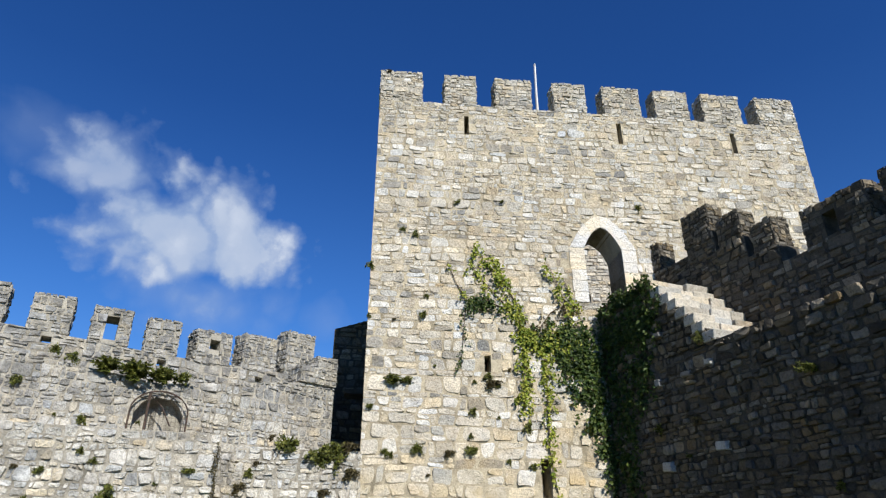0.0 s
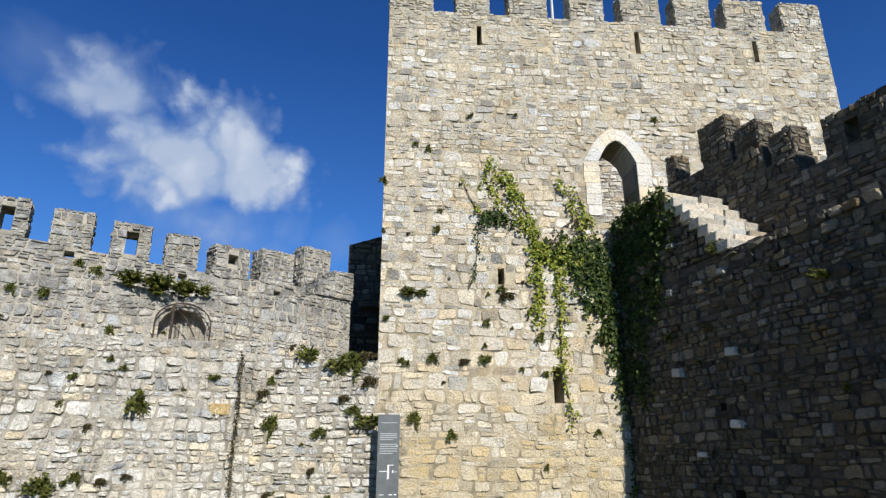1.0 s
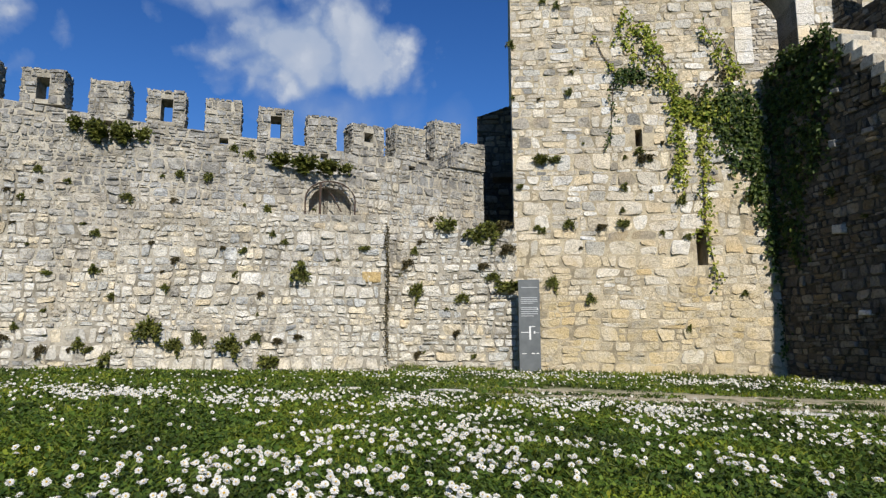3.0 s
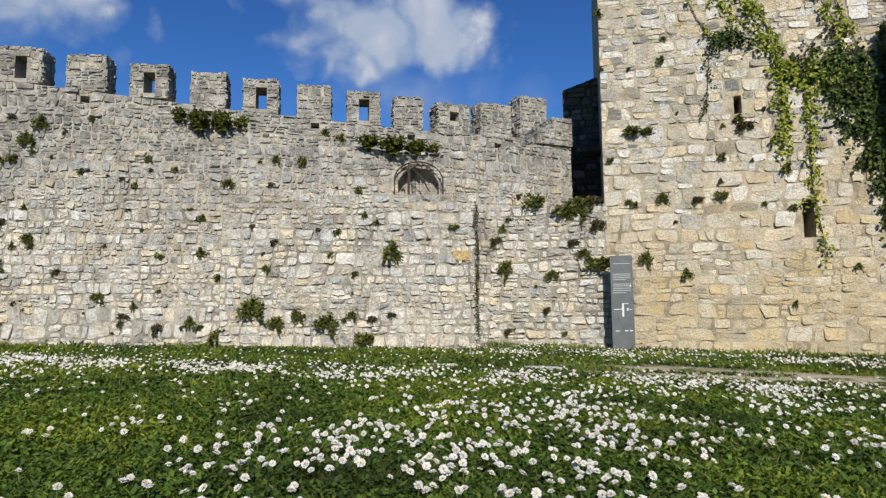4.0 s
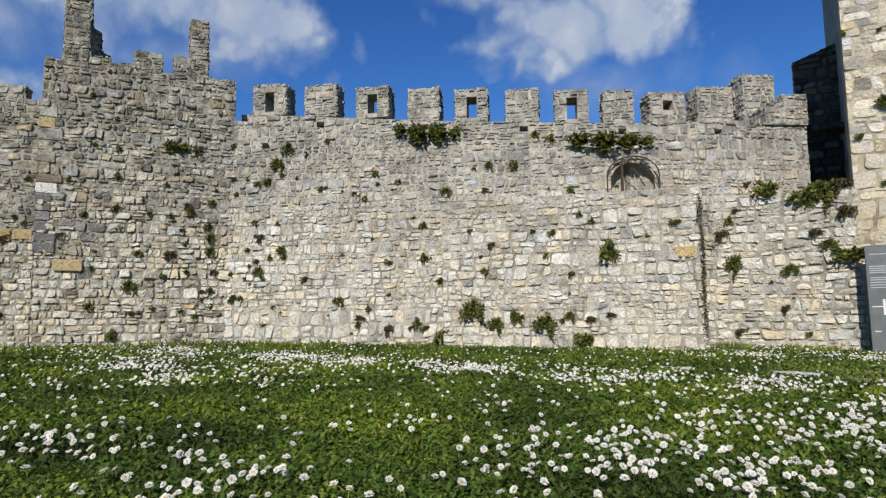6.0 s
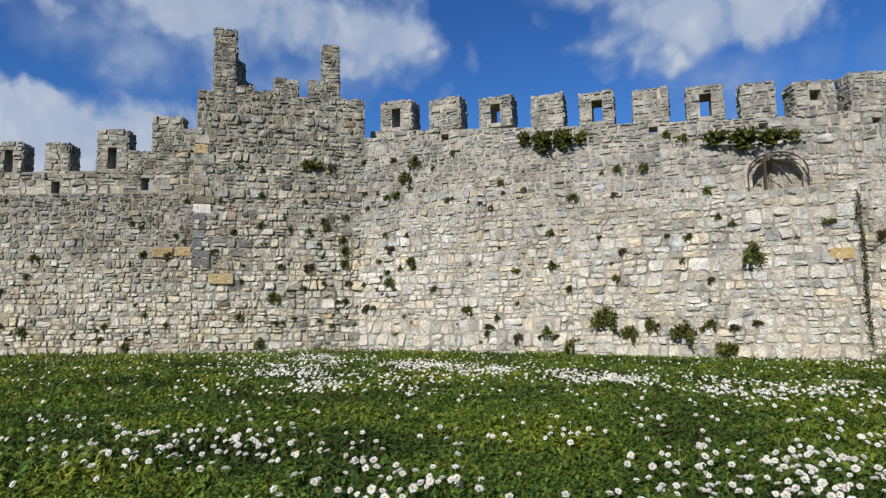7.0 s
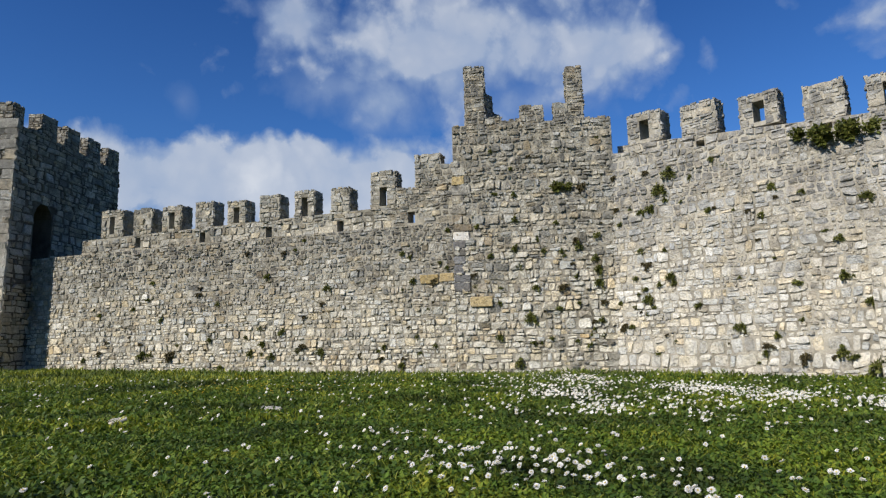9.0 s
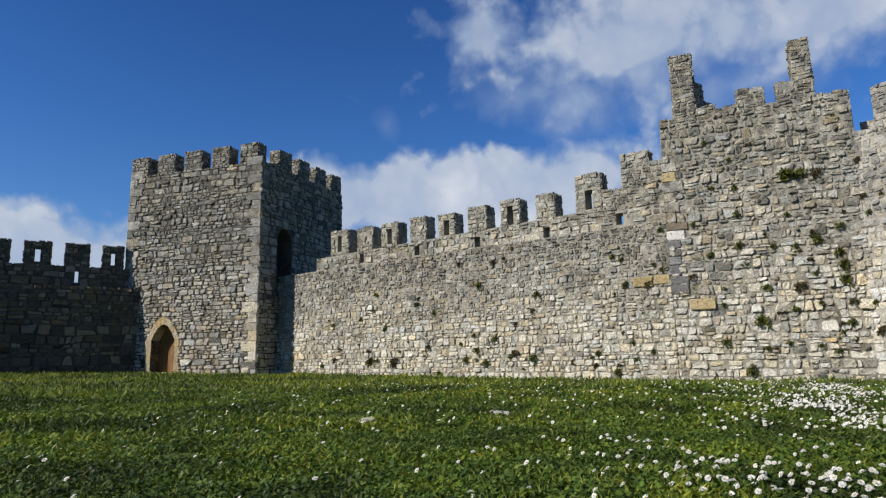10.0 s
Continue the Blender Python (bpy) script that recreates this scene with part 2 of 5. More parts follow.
def clip(poly, nx, ny, c):
    """The part of a convex polygon where nx*u + ny*v <= c."""
    res = []
    for i in range(len(poly)):
        a, b = poly[i - 1], poly[i]
        da, db = nx * a[0] + ny * a[1] - c, nx * b[0] + ny * b[1] - c
        if (da <= 0) != (db <= 0):
            t = da / (da - db)
            res.append((a[0] + t * (b[0] - a[0]), a[1] + t * (b[1] - a[1])))
        if db <= 0:
            res.append(b)
    return res


def rubble_cells(u0, u1, v0, v1, w, h, rng, ragged=0.0, wave=0.45):
    """Rubble in wandering courses over a rectangle: one polygon a stone, no two alike."""
    beds, v = [v0], v0
    while v < v1 - 0.45 * h:
        v += h * rng.choice((0.55, 0.75, 0.95, 1.0, 1.15, 1.4, 1.7))
        beds.append(min(v, v1))
    beds[-1] = v1
    salt = rng.uniform(0, 100)

    def bed(j, u):
        if j == 0:
            return v0
        if j == len(beds) - 1:
            return v1
        return beds[j] + h * wave * (noise.noise((u / w * 0.22, j * 0.7, salt)) + 0.6 * noise.noise((u / w * 0.7, j * 1.9, salt + 9)))
    res = []
    for j in range(len(beds) - 1):
        u, slant = u0 - rng.uniform(0, w), 0.0
        while u < u1:
            tall = beds[j + 1] - beds[j]
            step = w * rng.choice((0.42, 0.6, 0.8, 0.9, 1.0, 1.15, 1.4, 1.8)) * (0.75 + 0.25 * tall / h)
            a, b, lean0, slant = u, u + step, slant, rng.uniform(-0.13, 0.13) * tall
            m = (a + b) / 2 + rng.uniform(-0.2, 0.2) * step
            poly = [(a - lean0, bed(j, a)), (m, bed(j, m)), (b - slant, bed(j, b)), (b + slant, bed(j + 1, b)), (m, bed(j + 1, m)), (a + lean0, bed(j + 1, a))]
            u = b
            parts = [poly]
            if tall > 0.9 * h and rng.random() < 0.26:
                # two thinner stones, one on the other
                c = (bed(j, m) + bed(j + 1, m)) / 2 + rng.uniform(-0.15, 0.15) * tall
                n = rng.uniform(-0.07, 0.07)
                parts = [clip(poly, n, 1, c + n * m), clip(poly, -n, -1, -c - n * m)]
            for q in parts:
                if len(q) < 3:
                    continue
                # worn corners: each draws in a little on its own
                cx, cy = sum(p[0] for p in q) / len(q), sum(p[1] for p in q) / len(q)
                q = [(cx + (x - cx) * k, cy + (y - cy) * k) for (x, y), k in ((p, 1 - 0.30 * rng.random() ** 2) for p in q)]
                top = v1 + (rng.uniform(-ragged, ragged) if ragged else 0.0)
                if ragged and j == len(beds) - 2:
                    q = [(x, y + (top - v1 if y > cy else 0.0)) for x, y in q]
                for nx, ny, c in ((-1, 0, -u0), (1, 0, u1), (0, -1, -v0), (0, 1, max(top, v1))):
                    if len(q) >= 3:
                        q = clip(q, nx, ny, c)
                if len(q) >= 3:
                    res.append(q)
    return res


def area(poly):
    return 0.5 * sum(poly[i - 1][0] * poly[i][1] - poly[i][0] * poly[i - 1][1] for i in range(len(poly)))


def stone_shape(poly, rng, joint, proud, round_corners=True):
    """Verts (u, v, depth) and faces of one stone with worn edges."""
    n = len(poly)
    cu, cv = sum(p[0] for p in poly) / n, sum(p[1] for p in poly) / n
    r = math.sqrt(max(area(poly), 1e-6) / math.pi)
    if round_corners:
        cut = []
        for i in range(n):
            a, b = poly[i - 1], poly[i]
            for t in (0.2, 0.8):
                cut.append((a[0] + t * (b[0] - a[0]), a[1] + t * (b[1] - a[1])))
        # short edges melt together
        poly = [p for i, p in enumerate(cut) if math.dist(p, cut[i - 1]) > 0.018]
        n = len(poly)
        if n < 3:
            return None
    s = max(0.55, 1 - joint / r * rng.uniform(0.2, 1.8))
    top, gu, gv = proud * (rng.uniform(0.1, 1.35) + (0.9 if rng.random() < 0.10 else 0.0)), rng.uniform(-0.22, 0.22), rng.uniform(-0.22, 0.22)
    rough = min(0.6 * proud, 0.10 * r + 0.004)
    verts, faces = [], []
    for ring, (k, d) in enumerate(((s, -0.03), (s * 0.985, 0.78), (s * 0.87, 1.0))):
        for p in poly:
            wob = 1 + rng.uniform(-0.08, 0.05) * (ring > 0)
            u, v = cu + (p[0] - cu) * k * wob, cv + (p[1] - cv) * k * wob
            z = d if ring == 0 else d * top + ((u - cu) * gu + (v - cv) * gv) * d + rng.uniform(-rough, rough)
            verts.append((u, v, max(z, 0.002) if ring else z))
    verts.append((cu + rng.uniform(-0.25, 0.25) * r, cv + rng.uniform(-0.25, 0.25) * r, max(0.004, top + rng.uniform(-rough, 1.8 * rough))))
    for k in range(2):
        for i in range(n):
            j = (i + 1) % n
            faces.append((k * n + i, k * n + j, (k + 1) * n + j, (k + 1) * n + i))
    faces += [(2 * n + i, 2 * n + (i + 1) % n, 3 * n) for i in range(n)]
    return verts, faces


class Face:
    """A wall face: origin at its foot, along, outward; lean tips it back by that many metres a metre of height."""
    def __init__(self, a, b, lean=0.0):
        self.a, d = Vector((a[0], a[1], 0)), Vector((b[0] - a[0], b[1] - a[1], 0))
        self.length = d.length
        self.along = d.normalized()
        self.out = Vector((self.along.y, -self.along.x, 0))
        self.lean = lean

    def at(self, u, v, d=0.0):
        return self.a + self.along * u + Vector((0, 0, v)) + self.out * (d - self.lean * v)


def masonry(face, rects, w, h, mats, parent, seed, joint=0.014, proud=0.035, holes=(), singles=None, ragged=0.0, rounded=True, limit=None, most=300, name="stone"):
    """Rubble over rectangles (u0, u1, v0, v1) of a face. Stones inside singles (u0, u1, v0, v1) are pieces of their own."""
    rng = random.Random(seed)
    jv, jf, made = [], [], 0
    for (u0, u1, v0, v1) in rects:
        for poly in rubble_cells(u0, u1, v0, v1, w, h, rng, ragged):
            for (a, b, c, d) in holes:
                cu, cv = sum(p[0] for p in poly) / len(poly), sum(p[1] for p in poly) / len(poly)
                sides = ((max(a - cu, cu - b), 0), (max(c - cv, cv - d), 1))
                lo = [p for p in poly if a < p[0] < b and c < p[1] < d]
                if max(sides)[0] < 0:
                    poly = []
                    break
                if lo or max(sides)[0] < max(w, h):
                    if max(sides)[1] == 0:
                        poly = clip(poly, 1, 0, a) if cu < a else clip(poly, -1, 0, -b)
                    else:
                        poly = clip(poly, 0, 1, c) if cv < c else clip(poly, 0, -1, -d)
                if len(poly) < 3:
                    break
            if len(poly) >= 3 and limit:
                for nx, ny, c in limit:
                    if len(poly) >= 3:
                        poly = clip(poly, nx, ny, c)
            if len(poly) < 3 or area(poly) < 0.0035:
                continue
            got = stone_shape(poly, rng, joint, proud, rounded)
            if got is None:
                continue
            verts, faces = [face.at(*v) for v in got[0]], got[1]
            cu, cv = poly[0]
            if singles and made < most and singles[0] < cu < singles[1] and singles[2] < cv < singles[3]:
                mesh_object(name, verts, faces, [mats[1]], parent)
                made += 1
            else:
                k = len(jv)
                jv += verts
                jf += [tuple(i + k for i in f) for f in faces]
    if jv:
        tagged(mesh_object("masonry", jv, jf, [mats[0]], parent), kind="stuff")


def prism(name, foot, z0, z1, mat, parent=None, tops=None):
    """A block over a footprint (counter-clockwise from above); tops: its own height for each corner."""
    n = len(foot)
    tops = tops or [z1] * n
    verts = [(x, y, z0) for x, y in foot] + [(x, y, t) for (x, y), t in zip(foot, tops)]
    faces = [tuple(range(n))[::-1], tuple(range(n, 2 * n))] + [(i, (i + 1) % n, n + (i + 1) % n, n + i) for i in range(n)]
    return mesh_object(name, verts, faces, [mat], parent)


def cut(ob, cutters):
    """Openings through a wall."""
    for c in cutters:
        mod = ob.modifiers.new("cut", "BOOLEAN")
        mod.operation, mod.object, mod.solver = "DIFFERENCE", c, "EXACT"
    bpy.context.view_layer.update()
    me = bpy.data.meshes.new_from_object(ob.evaluated_get(bpy.context.evaluated_depsgraph_get()))
    ob.modifiers.clear()
    ob.data = me
    for c in cutters:
        bpy.data.objects.remove(c)


def hole_box(face, u0, u1, v0, v1, d0, d1, arch=0.0):
    """A cutter through a face; arch: height of a pointed head above v1."""
    prof = [(u0, v0), (u1, v0), (u1, v1)]
    if arch:
        m = (u0 + u1) / 2
        prof += [(u1 - (u1 - m) * 0.25, v1 + arch * 0.5), (u1 - (u1 - m) * 0.6, v1 + arch * 0.82), (m, v1 + arch), (u0 + (m - u0) * 0.6, v1 + arch * 0.82), (u0 + (m - u0) * 0.25, v1 + arch * 0.5)]
    prof.append((u0, v1))
    n = len(prof)
    verts = [face.at(u, v, d0) for u, v in prof] + [face.at(u, v, d1) for u, v in prof]
    faces = [tuple(range(n)), tuple(range(n, 2 * n))[::-1]] + [(i, n + i, n + (i + 1) % n, (i + 1) % n) for i in range(n)]
    ob = mesh_object("cutter", verts, faces, [M_MORTAR])
    bm = bmesh.new()
    bm.from_mesh(ob.data)
    bmesh.ops.recalc_face_normals(bm, faces=bm.faces)
    bm.to_mesh(ob.data)
    bm.free()
    return ob


def merlon(face, u0, u1, v0, v1, deep, mats, parent, seed, slot=None, w=0.25, h=0.135, mortar=None):
    """One merlon of a battlement: core and rubble on its front, flanks and back; slot: (u0, u1, v0, v1) of its loophole."""
    rng = random.Random(seed)
    verts, faces, idx = [], [], []

    def block(a, b, c, d):
        k = len(verts)
        for dd in (0, -deep):
            verts.extend(face.at(u, v, dd) for u, v in ((a, c), (b, c), (b, d), (a, d)))
        for f in ((0, 1, 2, 3), (5, 4, 7, 6), (1, 5, 6, 2), (4, 0, 3, 7), (3, 2, 6, 7), (4, 5, 1, 0)):
            faces.append(tuple(k + i for i in f))
            idx.append(0)
    t = v1 - 0.05
    if slot:
        a, b, c, d = slot
        block(u0, a, v0, t), block(b, u1, v0, t), block(a, b, v0, c), block(a, b, d, t)
    else:
        block(u0, u1, v0, t)
    # front, back, right flank, left flank
    P = lambda u, v, d=0.0: face.at(u, v, d)
    sides = [((u0, u1), lambda u, v, d: P(u, v, d), True), ((u0, u1), lambda u, v, d: P(u, v, -deep - d), False),
             ((0, deep), lambda u, v, d: P(u1 + d, v, -u), True), ((0, deep), lambda u, v, d: P(u0 - d, v, -u), False)]
    for i, ((a, b), at, straight) in enumerate(sides):
        for poly in rubble_cells(a, b, v0 + 0.01, v1, w, h, rng, 0.02):
            if slot and i < 2:
                cu, cv = sum(p[0] for p in poly) / len(poly), sum(p[1] for p in poly) / len(poly)
                if slot[0] < cu < slot[1] and slot[2] < cv < slot[3]:
                    continue
                if slot[2] - 0.1 < cv < slot[3] + 0.1:
                    poly = clip(poly, 1, 0, slot[0]) if cu < (slot[0] + slot[1]) / 2 else clip(poly, -1, 0, -slot[1])
                elif slot[0] - 0.2 < cu < slot[1] + 0.2:
                    poly = clip(poly, 0, 1, slot[2]) if cv < slot[2] else clip(poly, 0, -1, -slot[3])
            if len(poly) < 3 or area(poly) < 0.003:
                continue
            got = stone_shape(poly, rng, 0.009, 0.024, False)
            k = len(verts)
            verts.extend(at(*v) for v in got[0])
            faces.extend(tuple(k + j for j in (f if straight else f[::-1])) for f in got[1])
            idx.extend([1] * len(got[1]))
    return mesh_object("merlon", verts, faces, [mortar or M_MORTAR, mats[0]], parent, idx)


# ---------------------------------------------------------------- ground
def ground_z(x, y):
    x, y = max(-40.0, min(18.0, x)), max(-25.0, min(22.0, y))
    return -0.058 - 0.02 * x - 0.017 * y - 0.00005 * x * x - 0.0003 * x * y + 0.00074 * y * y


gm, gt, gb = material("meadow_soil_and_turf")
gp = world_pos(gt)
g1 = nod(gt, "ShaderNodeTexNoise", {"Vector": gp}, Scale=0.5, Detail=6.0, Roughness=0.6)
g2 = nod(gt, "ShaderNodeTexNoise", {"Vector": gp}, Scale=22.0, Detail=8.0, Roughness=0.75)
gc = ramp(gt, g2.outputs[0], [(0.32, (0.022, 0.032, 0.008)), (0.52, (0.075, 0.12, 0.018)), (0.72, (0.15, 0.20, 0.04))])
gc = mixc(gt, ramp(gt, g1.outputs[0], [(0.50, 0.0), (0.75, 0.35)]), gc, (0.10, 0.085, 0.04))
sx = nod(gt, "ShaderNodeSeparateXYZ", {"Vector": gp})
mid_y = math_node(gt, "SUBTRACT", 11.7, math_node(gt, "MULTIPLY", sx.outputs["X"], 0.10))
off = math_node(gt, "DIVIDE", math_node(gt, "ABSOLUTE", math_node(gt, "SUBTRACT", sx.outputs["Y"], mid_y)), math_node(gt, "ADD", 1.3, math_node(gt, "MULTIPLY", math_node(gt, "MAXIMUM", sx.outputs["X"], 0.0), 0.14)))
bare = math_node(gt, "SUBTRACT", 1.35, off)
bare = math_node(gt, "MULTIPLY", bare, math_node(gt, "DIVIDE", math_node(gt, "ADD", sx.outputs["X"], 4.0), 3.0, clamp=True), clamp=True)
g3 = nod(gt, "ShaderNodeTexNoise", {"Vector": gp}, Scale=1.6, Detail=5.0, Roughness=0.6)
bare = math_node(gt, "MULTIPLY", bare, ramp(gt, g3.outputs[0], [(0.37, 0.0), (0.45, 1.0)]))
gc = mixc(gt, bare, gc, mixc(gt, g2.outputs[0], (0.36, 0.31, 0.215), (0.60, 0.54, 0.41)))
finish(gt, gb, gc, 0.95, g2.outputs[0], 0.9, 0.06)


def build_ground():
    """One sheet, fine where the walk passes, reaching the horizon."""
    def steps(lo, hi, fine, far):
        s = [lo + i * fine for i in range(int((hi - lo) / fine) + 1)]
        k, left, right = fine, [], []
        a, b = lo, s[-1]
        while b < far:
            k *= 1.5
            a, b = a - k, b + k
            left.append(a), right.append(b)
        return left[::-1] + s + right
    xs, ys = steps(-38, 18, 0.8, 3000), steps(-24, 22, 0.8, 3000)
    verts = [(x, y, ground_z(x, y) + 0.03 * (noise.noise((x * 0.6, y * 0.6, 0)) if abs(x) < 45 and abs(y) < 30 else 0)) for y in ys for x in xs]
    n = len(xs)
    faces = [(j * n + i, j * n + i + 1, (j + 1) * n + i + 1, (j + 1) * n + i) for j in range(len(ys) - 1) for i in range(n - 1)]
    ob = mesh_object("ground", verts, faces, [gm])
    tagged(ob, "green turf courtyard ground with bare earth patches", "ground", kind="structure")
    ob.data.polygons.foreach_set("use_smooth", [True] * len(faces))
    return ob


ground = build_ground()


def setting(ob, label, category="wall"):
    return tagged(ob, label, category, kind="structure")


def slab(face, u0, u1, z0, z1, thick, mat, name, parent=None, tops=None):
    """A straight wall body behind a face."""
    a, b = face.at(u0, z0), face.at(u1, z0)
    o = face.out * thick
    t0, t1 = tops or (z1, z1)
    verts = [face.at(u0, z0), face.at(u1, z0), face.at(u1, z0) - o, face.at(u0, z0) - o,
             face.at(u0, t0), face.at(u1, t1), face.at(u1, t1) - o, face.at(u0, t0) - o]
    faces = [(3, 2, 1, 0), (4, 5, 6, 7), (0, 1, 5, 4), (1, 2, 6, 5), (2, 3, 7, 6), (3, 0, 4, 7)]
    return mesh_object(name, verts, faces, [mat], parent)


# ---------------------------------------------------------------- keep
KEEP = Face((-2.28, 18.40), (13.66, 20.10), 0.004)
keep = setting(new("keep_tower"), "tall square keep of pale rubble limestone with battlements", "tower")
SLITS = [(3.05, 3.22, 14.95, 15.75), (8.74, 8.92, 14.98, 15.9), (13.15, 13.33, 14.9, 15.8)]
WINDOWS = [(3.56, 3.76, 6.35, 6.85), (5.11, 5.39, 2.85, 3.88)]
DOOR = (7.02, 8.30, 8.72, 10.65)
front = slab(KEEP, 0, 16.03, -0.6, 16.25, 1.3, M_MORTAR_WARM, "front_wall", keep)
cut(front, [hole_box(KEEP, *s, 0.3, -1.6) for s in SLITS] + [hole_box(KEEP, *s, 0.3, -0.9) for s in WINDOWS] + [hole_box(KEEP, *DOOR, 0.3, -1.6, arch=0.8)])
for nm, u in (("left_wall", 0.0), ("right_wall", 16.03)):
    a = KEEP.at(u, 0)
    lo = Face(*((a - KEEP.out * 1.3, a - KEEP.out * 14) if u else (a - KEEP.out * 14, a - KEEP.out * 1.3)))
    slab(lo, 0, 12.7, -0.6, 16.25, 1.3, M_MORTAR, nm, keep)
back = Face(KEEP.at(1.3, 0, -12.7), KEEP.at(14.73, 0, -12.7))
back_wall = slab(back, 0, 13.43, -0.6, 20.0, 1.3, M_MORTAR, "back_wall", keep)
SLOT = (9.85, 10.4, 10.8, 14.2)
cut(back_wall, [hole_box(back, *SLOT, 0.3, -1.1)])
ARCH_HOLES = [(6.55, 8.79, 8.6, 10.75), (6.75, 8.6, 10.75, 11.3), (7.1, 8.2, 11.3, 11.75)]
masonry(KEEP, [(0, 16.03, 6.2, 16.28)], 0.36, 0.20, (M_WARM, M_WARM1), front, 11, joint=0.006, proud=0.011, holes=SLITS + WINDOWS + ARCH_HOLES, ragged=0.03)
masonry(KEEP, [(0, 16.03, -0.45, 6.2)], 0.44, 0.27, (M_WARM, M_WARM1), front, 12, joint=0.007, proud=0.010, holes=WINDOWS, singles=(0, 5.4, -0.4, 6.2))
for i, (a, b) in enumerate([(0.0, 1.51), (2.36, 3.51), (4.23, 5.60), (6.45, 7.68), (8.37, 9.79), (10.39, 11.71), (12.31, 13.80), (14.51, 16.03)]):
    merlon(KEEP, a, b, 16.25, 17.62, 0.7, (M_WARM, M_WARM1), front, 100 + i)

# ---------------------------------------------------------------- long lit wall between the keep and the broken turret
J, K = (-17.5, 10.8), (-19.8, 6.6)
WALL_A1, WALL_A2 = Face(J, (-11.5, 13.75), 0.03), Face((-11.5, 13.75), (-7.1, 16.2), 0.03)
WALL_A3 = Face((-7.1, 16.2), (-3.3, 19.75), 0.02)
north = setting(new("wall_north"), "long sunlit curtain wall of pale rubble limestone with merlons", "wall")
for f, z0, z1, nm in ((WALL_A1, 6.95, 5.95, "wall_body"), (WALL_A2, 5.95, 5.35, "wall_body"), (WALL_A3, 5.35, 6.3, "wall_body")):
    body = slab(f, 0, f.length, -0.6, 0, 1.6, M_MORTAR, nm, north, tops=(z0, z1))
    niche = []
    if f is WALL_A2:
        niche = [(4.48, 5.66, 4.05, 4.95)]
    if f is WALL_A3:
        niche = [(0, 0.66, 4.05, 4.95)]
    if f is not WALL_A1:
        cut(body, [hole_box(WALL_A2, 4.48, 5.66, 4.05, 4.6, 0.3, -0.42, arch=0.48)])
    k = (z1 - z0) / f.length
    masonry(f, [(0, f.length, -0.4, 2.6)], 0.27, 0.225, (M_PALE, M_PALE1), body, int(z0 * 91), joint=0.010, proud=0.026, rounded=True,
            singles=(0, f.length, 0.2, 2.6) if f is WALL_A1 else None)
    masonry(f, [(0, f.length, 2.6, max(z0, z1))], 0.22, 0.18, (M_PALE, M_PALE1), body, int(z0 * 100), joint=0.010, proud=0.028, limit=[(-k, 1, z0)], holes=niche,
            singles=None)
# parapet behind the wall walk
PAR1, PAR2, PAR3 = Face((-17.9, 11.6), (-11.9, 14.55)), Face((-11.9, 14.55), (-7.5, 17.0)), Face((-7.5, 17.0), (-4.0, 20.2))
for f, z0, z1, drains in ((PAR1, 7.35, 6.65, [(2.5, 2.74, 6.72, 6.9), (5.78, 6.0, 6.45, 6.62)]), (PAR2, 6.65, 6.3, [(2.02, 2.25, 6.22, 6.39), (4.8, 5.03, 6.0, 6.17)]), (PAR3, 6.3, 6.5, [(2.62, 2.86, 6.02, 6.18)])):
    body = slab(f, 0, f.length, 4.5, 0, 0.55, M_MORTAR, "parapet", north, tops=(z0, z1))
    cut(body, [hole_box(f, *d, 0.2, -0.8) for d in drains])
    k = (z1 - z0) / f.length
    masonry(f, [(0, f.length, 5.2, max(z0, z1))], 0.28, 0.165, (M_PALE, M_PALE1), body, int(z0 * 77), limit=[(-k, 1, z0)], rounded=False, holes=drains)
for i, (f, a, b, z0, z1, slot) in enumerate([
        (PAR1, 0.38, 1.53, 7.25, 8.26, 1), (PAR1, 2.11, 3.18, 7.08, 8.12, 0), (PAR1, 3.77, 4.83, 6.95, 7.93, 1), (PAR1, 5.40, 6.38, 6.72, 7.76, 0),
        (PAR2, 0.15, 1.15, 6.6, 7.62, 1), (PAR2, 1.63, 2.63, 6.5, 7.52, 0), (PAR2, 3.06, 4.04, 6.4, 7.42, 1), (PAR2, 4.42, 5.3, 6.3, 7.32, 0),
        (PAR3, 0.75, 1.82, 6.3, 7.27, 1), (PAR3, 2.17, 3.27, 6.35, 7.46, 0), (PAR3, 3.58, 4.6, 6.4, 7.85, 0)]):
    m = (a + b) / 2
    merlon(f, a, b - 0.06, z0, z1, 0.72, (M_PALE, M_PALE1), north, 200 + i, slot=(m - 0.17, m + 0.13, z0 + (0.42 if i >= 8 else 0.12), z1 - 0.26) if slot else None)
# buttress in front, flush with the wall at one end
BUT = Face((-11.5, 13.50), (-5.25, 15.70))
butt = prism("buttress", [(-11.5, 13.50), (-5.25, 15.70), (-5.9, 17.2), (-11.5, 13.9)], -0.6, 4.0, M_MORTAR, north)
masonry(BUT, [(0, BUT.length, -0.4, 4.0)], 0.26, 0.21, (M_PALE, M_PALE1), butt, 31, joint=0.010, proud=0.026, ragged=0.04, singles=(0, 6.3, -0.3, 4))
LOW = Face((-6.4, 17.6), (-2.2, 18.40), 0.01)
low = slab(LOW, 0, LOW.length, -0.6, 4.0, 1.6, M_MORTAR, "ledge_wall", north)
masonry(LOW, [(0, LOW.length, -0.4, 4.0)], 0.32, 0.20, (M_PALE, M_PALE1), low, 32, proud=0.04, ragged=0.06)

